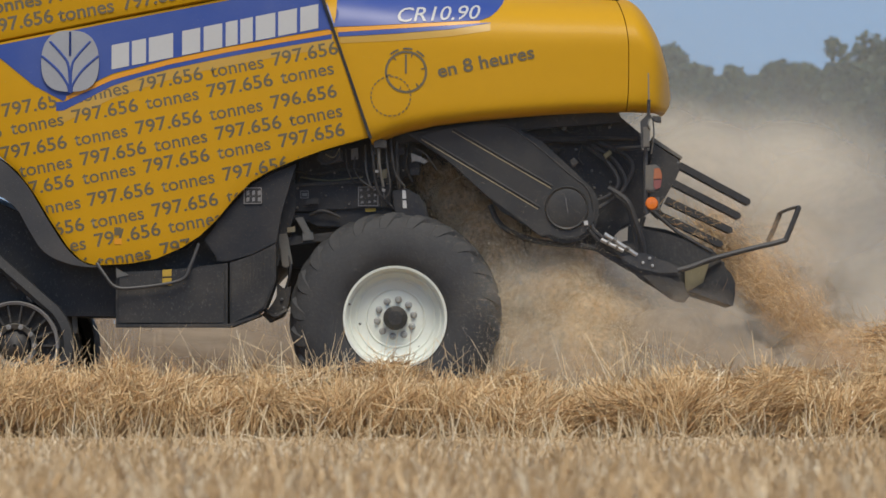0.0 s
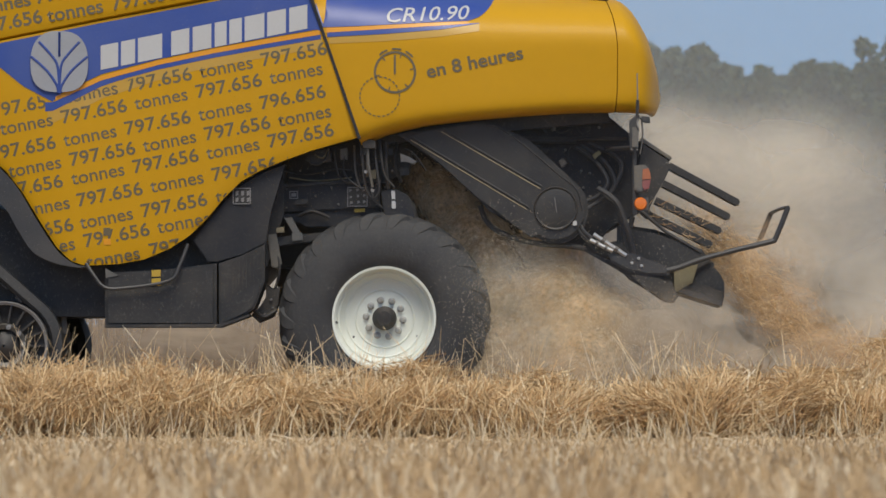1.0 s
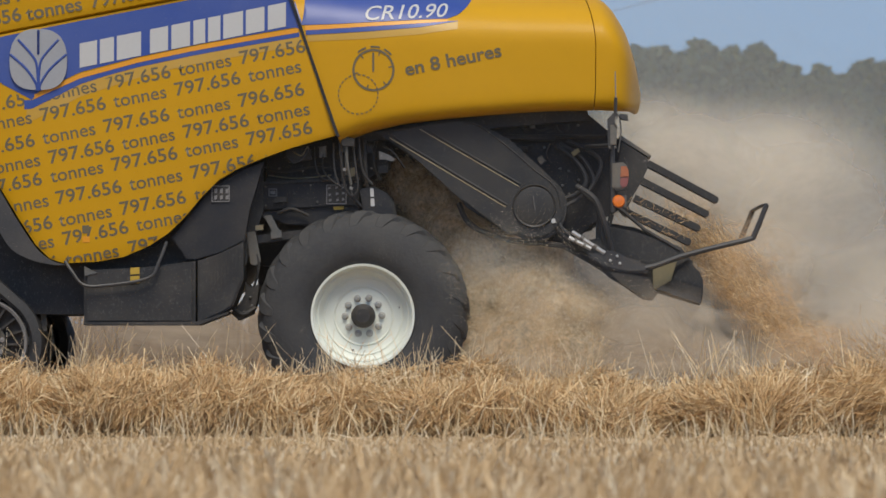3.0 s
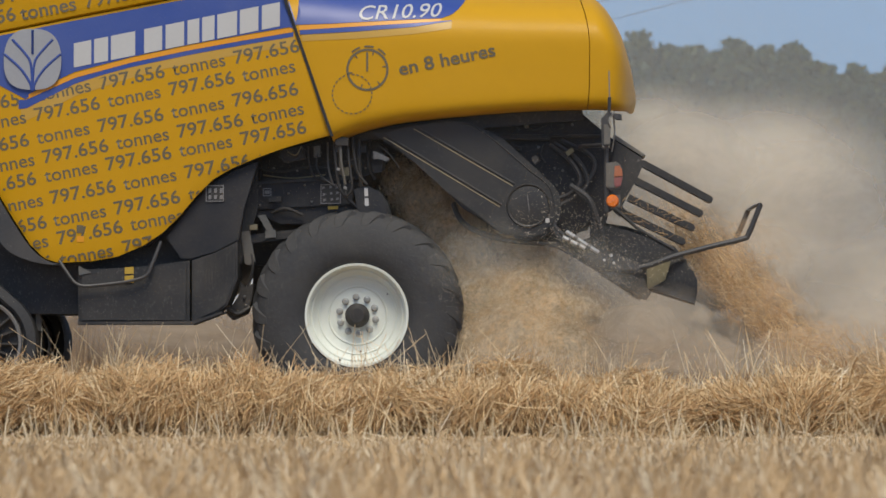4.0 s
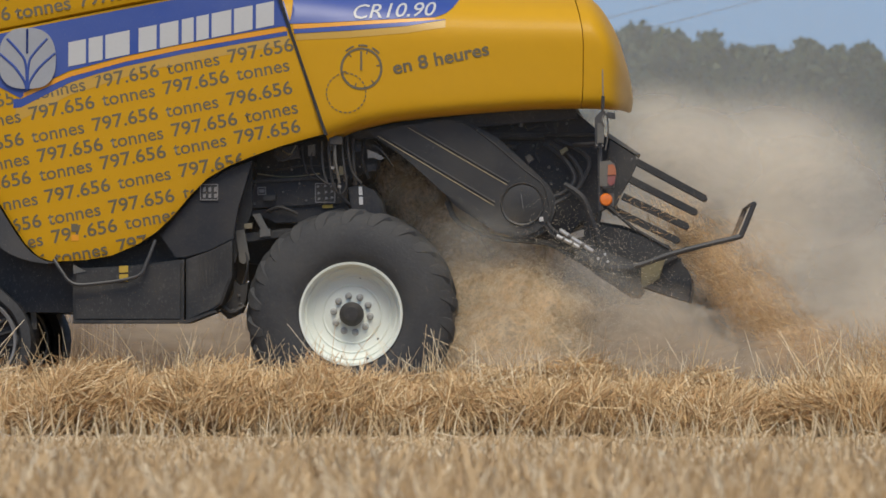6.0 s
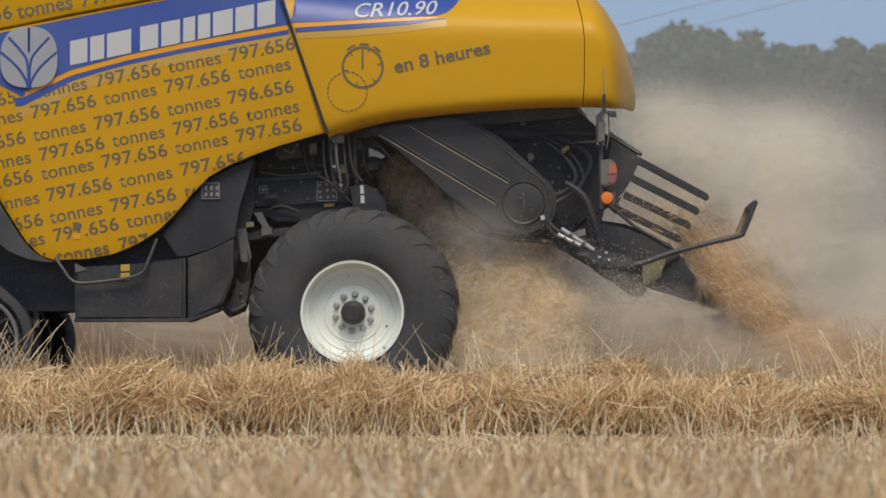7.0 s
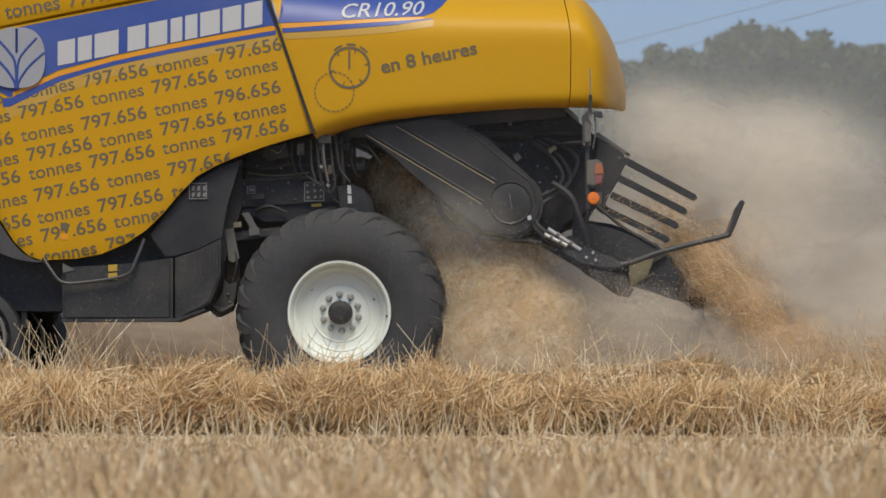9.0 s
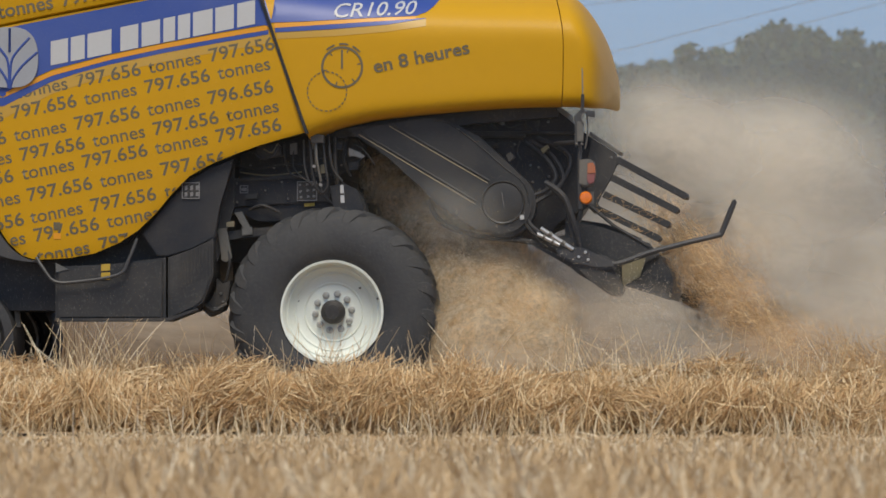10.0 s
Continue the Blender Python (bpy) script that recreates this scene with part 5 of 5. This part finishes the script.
def dust():
    rng = np.random.default_rng(11)
    beige, brown = "pale beige dust cloud billowing behind the harvester", "golden brown chaff and dust cloud under the chopper"
    # deep bank behind the machine, thinning upwards
    for u, v, y, ru, rv in ((1340, 440, 5.2, 330, 210), (1640, 500, 6.2, 380, 210), (1180, 540, 4.3, 300, 190), (1480, 590, 4.7, 420, 170), (1880, 560, 5.6, 420, 230),
                            (1290, 270, 3.7, 230, 165), (1450, 250, 4.9, 270, 150), (1220, 210, 4.2, 150, 120), (1490, 330, 4.4, 290, 190), (1410, 460, 3.5, 200, 140), (1010, 560, 3.6, 300, 190), (1130, 420, 4.0, 240, 190), (700, 540, 5.2, 300, 120)):
        puff("dust", u, v, y, ru, rv, beige, (0.02, 0, 0.015), 1.0)
    for u, v, y, ru, rv in ((1400, 220, 8, 460, 190), (1760, 330, 9, 420, 200), (300, 560, 7.3, 600, 120)):
        puff("haze", u, v, y, ru, rv, "thin grey dust haze drifting over the field", (0.015, 0, 0.01), 0.6)
    # one wide faint sheet added in front, to lift the machine's blacks
    puff("veil", 960, 430, -1.2, 900, 430, "thin dusty veil added before the machine to lift its darks", (0, 0, 0))
    puff("low_dust", 320, 600, 6.0, 330, 90, beige, (0, 0, 0))
    puff("dust", 820, 430, 3.5, 200, 150, beige, (0, 0, 0))
    puff("dust", 380, 505, 10.0, 480, 140, beige, (0, 0, 0))
    # chaff falls from above the axle, behind the wheel
    for u, v, y, r in ((772, 322, 0.86, 62), (812, 366, 0.80, 74), (850, 425, 0.74, 80), (885, 480, 0.66, 86), (840, 430, 1.3, 130), (1000, 455, 1.25, 110)):
        puff("chaff_dust", u, v, y, r, r * 1.15, brown, (0, 0, 0), 2.0)
    # and rolls away in round billows under the chopper
    for u, v, y, r in ((940, 525, 0.38, 92), (1005, 530, 0.30, 88), (1050, 565, 0.26, 76), (975, 610, 0.14, 105), (1065, 630, 0.08, 84), (905, 625, 0.22, 90), (985, 492, 0.44, 70), (1085, 560, 0.34, 84)):
        puff("chaff_dust", u, v, y, r * 1.15, r, brown, (rng.normal(0, 0.006), 0, rng.normal(0, 0.006)), rng.uniform(-4, 4))
    for u, v, y, ru, rv in ((1000, 665, -0.1, 180, 62), (1190, 650, 0.15, 210, 90), (1390, 655, 0.3, 230, 90), (1600, 640, 2.2, 220, 90), (1200, 585, 0.12, 165, 95)):
        puff("low_dust", u, v, y, ru, rv, "low brown dust rolling over the stubble", (0.01, 0, 0), 0.4)
    puff("haze", 925, 450, -0.15, 120, 85, "thin chaff dust drifting beside the chopper", (0, 0, 0.05), 3.0)
    # golden haze above the falling straw
    for k, (u, v, y, ru, rv) in enumerate(((1285, 385, 1.7, 85, 80), (1355, 470, 1.6, 95, 80), (1430, 545, 1.5, 105, 80), (1510, 610, 1.5, 130, 70), (1390, 455, 1.8, 130, 110), (1340, 485, 0.8, 75, 70), (1405, 545, 0.8, 90, 75), (1480, 615, 0.8, 120, 65))):
        puff("straw_dust", u, v, y, ru, rv, "golden haze of straw dust round the falling straw", (0.0, 0, 0.0), (2.0, -2.5, 3.0)[k % 3])


def passing_cloud():
    """One burst of chaff that rises past the spreader in the middle of the clip and sinks again behind."""
    way = ((0, 955, 610), (2.5, 990, 560), (3.8, 1100, 490), (4.5, 1125, 478), (5.5, 1130, 488), (6.8, 1170, 560), (8, 1230, 600), (10, 1290, 620))
    me = PUFF.copy()
    me.materials.append(M["haze"])
    ob = tagged(new("dust_cloud", me), "thin chaff dust drifting past the spreader", "dust", "dust behind the machine", "stuff")
    ob.scale = (0.5, 0.15, 0.4)
    bursts = [(ob, Vector((0, 0, 0)))]
    rng = np.random.default_rng(51)
    for k in range(12):
        fl = tagged(new("chaff_burst", clump_mesh("chaff_burst", 170, (0.2, 0.12, 0.16), 0.015, 0.0011, "chaff", 60 + k)), "light chaff flakes blown past the spreader", "chaff", "chaff in the air", "stuff")
        bursts.append((fl, Vector((rng.normal(0, 0.26), -0.05, rng.normal(0, 0.18)))))
    for ob, off in bursts:
        PASSING.append((ob, [(t, E(u, v, -0.12) + off) for t, u, v in way]))


PASSING = []


def far_haze():
    for k in range(5):
        me = PUFF.copy()
        me.materials.append(M["far_haze"])
        ob = tagged(new("dust_haze", me), "thin grey dust haze before the far trees", "dust", "haze over the field", "stuff")
        ob.scale = (19, 5, 9.0)
        ob.location = (-24 + k * 13, 90 + 9 * (k % 3), 5.2)


def clump_mesh(name, n, spread, length, radius, material, seed, along=(0, 0, 0)):
    rng = np.random.default_rng(seed)
    c = rng.normal(size=(n, 3)) * spread + rng.normal(size=(n, 1)) * np.array(along) * 0.2
    d = rng.normal(size=(n, 3)) * (0.5, 0.4, 0.5) + along
    d *= (rng.uniform(0.5, 1, n) * length / np.linalg.norm(d, axis=1) / 2)[:, None]
    v, f = sticks(c - d, c + d, radius, 0.04, seed)
    me = bpy.data.meshes.new(name)
    me.from_pydata(v.tolist(), [], f.tolist())
    me.materials.append(M[material])
    return me


THROWN = []


def thrown():
    rng = np.random.default_rng(21)
    straw = [clump_mesh("straw_clump", 62, (0.08, 0.2, 0.07), 0.17, 0.0014, "straw", s, (0.68, 0, -0.73)) for s in range(4)]
    chaff = [clump_mesh("chaff_burst", 330, (0.20, 0.16, 0.17), 0.013, 0.0009, "chaff", 40 + s) for s in range(4)]
    for k in range(300):
        ob = tagged(new("straw_clump", straw[k % 4]), "loose golden straw thrown from the spreader", "straw", "straw in the air", "stuff")
        THROWN.append((ob, -3.0 + k * 12.95 / 300, "straw", rng.normal(size=4)))
    for k in range(140):
        ob = tagged(new("chaff_burst", chaff[k % 4]), "light chaff flakes blown through the dust", "chaff", "chaff in the air", "stuff")
        THROWN.append((ob, -5.5 + k * 15.3 / 140, "chaff", rng.normal(size=4)))

# ---- build ----
ground()
stubble("foreground_stubble", -3.4, 3.4, -31, -7.6, 52, 0.115, 1, "short pale straw stubble in sown rows")
stubble("middle_stubble", -5.2, 5.6, -6.4, 1.5, 22, 0.19, 2, "pale straw stubble beside the windrow", 1.0)
stubble("near_stubble", -6, 6, -60, -31, 10, 0.15, 9, "short pale straw stubble in sown rows")
litter("straw_litter", 14000, -3.6, 3.6, -31, -11.5, 0.04, 3, "loose broken straw lying in the stubble")
windrow("straw_windrow", -5.2, 5.2, 0.0, 0.8, 0.30, 56000, 4, "long golden bank of loose straw across the stubble").matrix_basis = pose(0, -7.95, 0, 0, 0.4, -9)
windrow("new_windrow", 4.3, 9.0, 1.25, 0.65, 0.55, 9000, 7, "fresh golden straw bank left behind the harvester")
tall_stalks()
standing_crop()
tree_line()
cables()
machine, wheel_near, wheel_far, idler_near, idler_far = combine()
dust()
far_haze()
passing_cloud()
thrown()


def motions():
    rows = [(t, pose(x, y, z, 0, 0, HEADING)) for t, x, y, z in MACHINE]
    walk(machine, rows)
    x0 = MACHINE[0][1]
    for w in (wheel_near, wheel_far):
        base = w.matrix_basis.translation.copy()
        walk(w, [(t, pose(*base, 0, math.degrees((x - x0) / 0.83), 0)) for t, x, y, z in MACHINE])
    for w in (idler_near, idler_far):
        base = w.location.copy()
        walk(w, [(t, pose(*base, 0, math.degrees((x - x0) / 0.45), 0)) for t, x, y, z in MACHINE])
    turn = pose(0, 0, 0, 0, 0, HEADING)
    for ob, place, drift, spin in MOVING:
        walk(ob, [(t, Matrix.Translation(machine_at(t)) @ turn @ Matrix.Translation(place + drift * (t - 5)) @ pose(0, 0, 0, 0, spin * (t - 5), 0)) for t in (0, 1, 2.5, 4, 5.5, 7, 8.5, 10)])
    for ob, way in PASSING:
        walk(ob, [(t, Matrix.Translation(machine_at(t)) @ turn @ Matrix.Translation(p) @ pose(0, 0, 0, 0, 4 * t, 0)) for t, p in way])
    for ob, t0, what, q in THROWN:
        throw(ob, t0, what, q, turn)


def throw(ob, t0, what, q, turn):
    """One clump: hidden in the machine until its time, out on a falling curve, then at rest on the ground."""
    if what == "straw":
        start, speed, fall, inside, land = E(1286, 452, 1.2), Vector((-0.01 + q[0] * 0.012, q[2] * 0.02, -0.27 + q[1] * 0.012)), 0.03, E(1000, 300, 1.9), 0.15 + 0.6 * abs(math.sin(q[0] * 40)) * math.exp(-q[2] ** 2 / 2)
        start += Vector((0, q[2] * 0.3, 0)) + Vector((0.72, 0, 0.69)) * abs(q[3]) * 0.12
        life = 3.6
    else:
        start, speed, fall, inside, land = E(880, 440, 0.3), Vector((0.02 + q[0] * 0.10, -0.09 + q[1] * 0.04, -0.10 + q[2] * 0.05)), 0.10, E(760, 280, 1.2), 0.12
        start += Vector((q[3] * 0.08, q[2] * 0.2, q[0] * 0.1))
        life = 5.5

    def rest(t):
        return machine_at(t) + turn @ inside

    def fly(s):
        p = machine_at(t0) + turn @ (start + speed * s) + Vector((0, 0, -0.5 * fall * s * s))
        p.z = max(land * 0.6, p.z)
        return p

    spin = (q[0] * 10, q[1] * 10, q[2] * 10)
    rows = []
    if t0 > 0.3:
        rows += [(t, pose(*rest(t))) for t in np.arange(0, t0 - 0.25, 2.0)] + [(t0 - 0.2, pose(*rest(t0 - 0.2)))]
    for s in np.linspace(0, life, 9):
        if 0 <= t0 + s <= 10:
            rows.append((t0 + s, pose(*fly(s), *(a * s / life for a in spin))))
    if not rows or rows[0][0] > 0.02:
        s = max(0.0, -t0)
        rows.insert(0, (0, pose(*(fly(min(s, life)) if t0 <= 0.3 else rest(0)), *(a * min(s, life) / life for a in spin))))
    if rows[-1][0] < 9.98:
        rows.append((10, rows[-1][1] if t0 + life <= 10.01 else pose(*fly(10 - t0), *(a * (10 - t0) / life for a in spin))))
    walk(ob, rows)


motions()
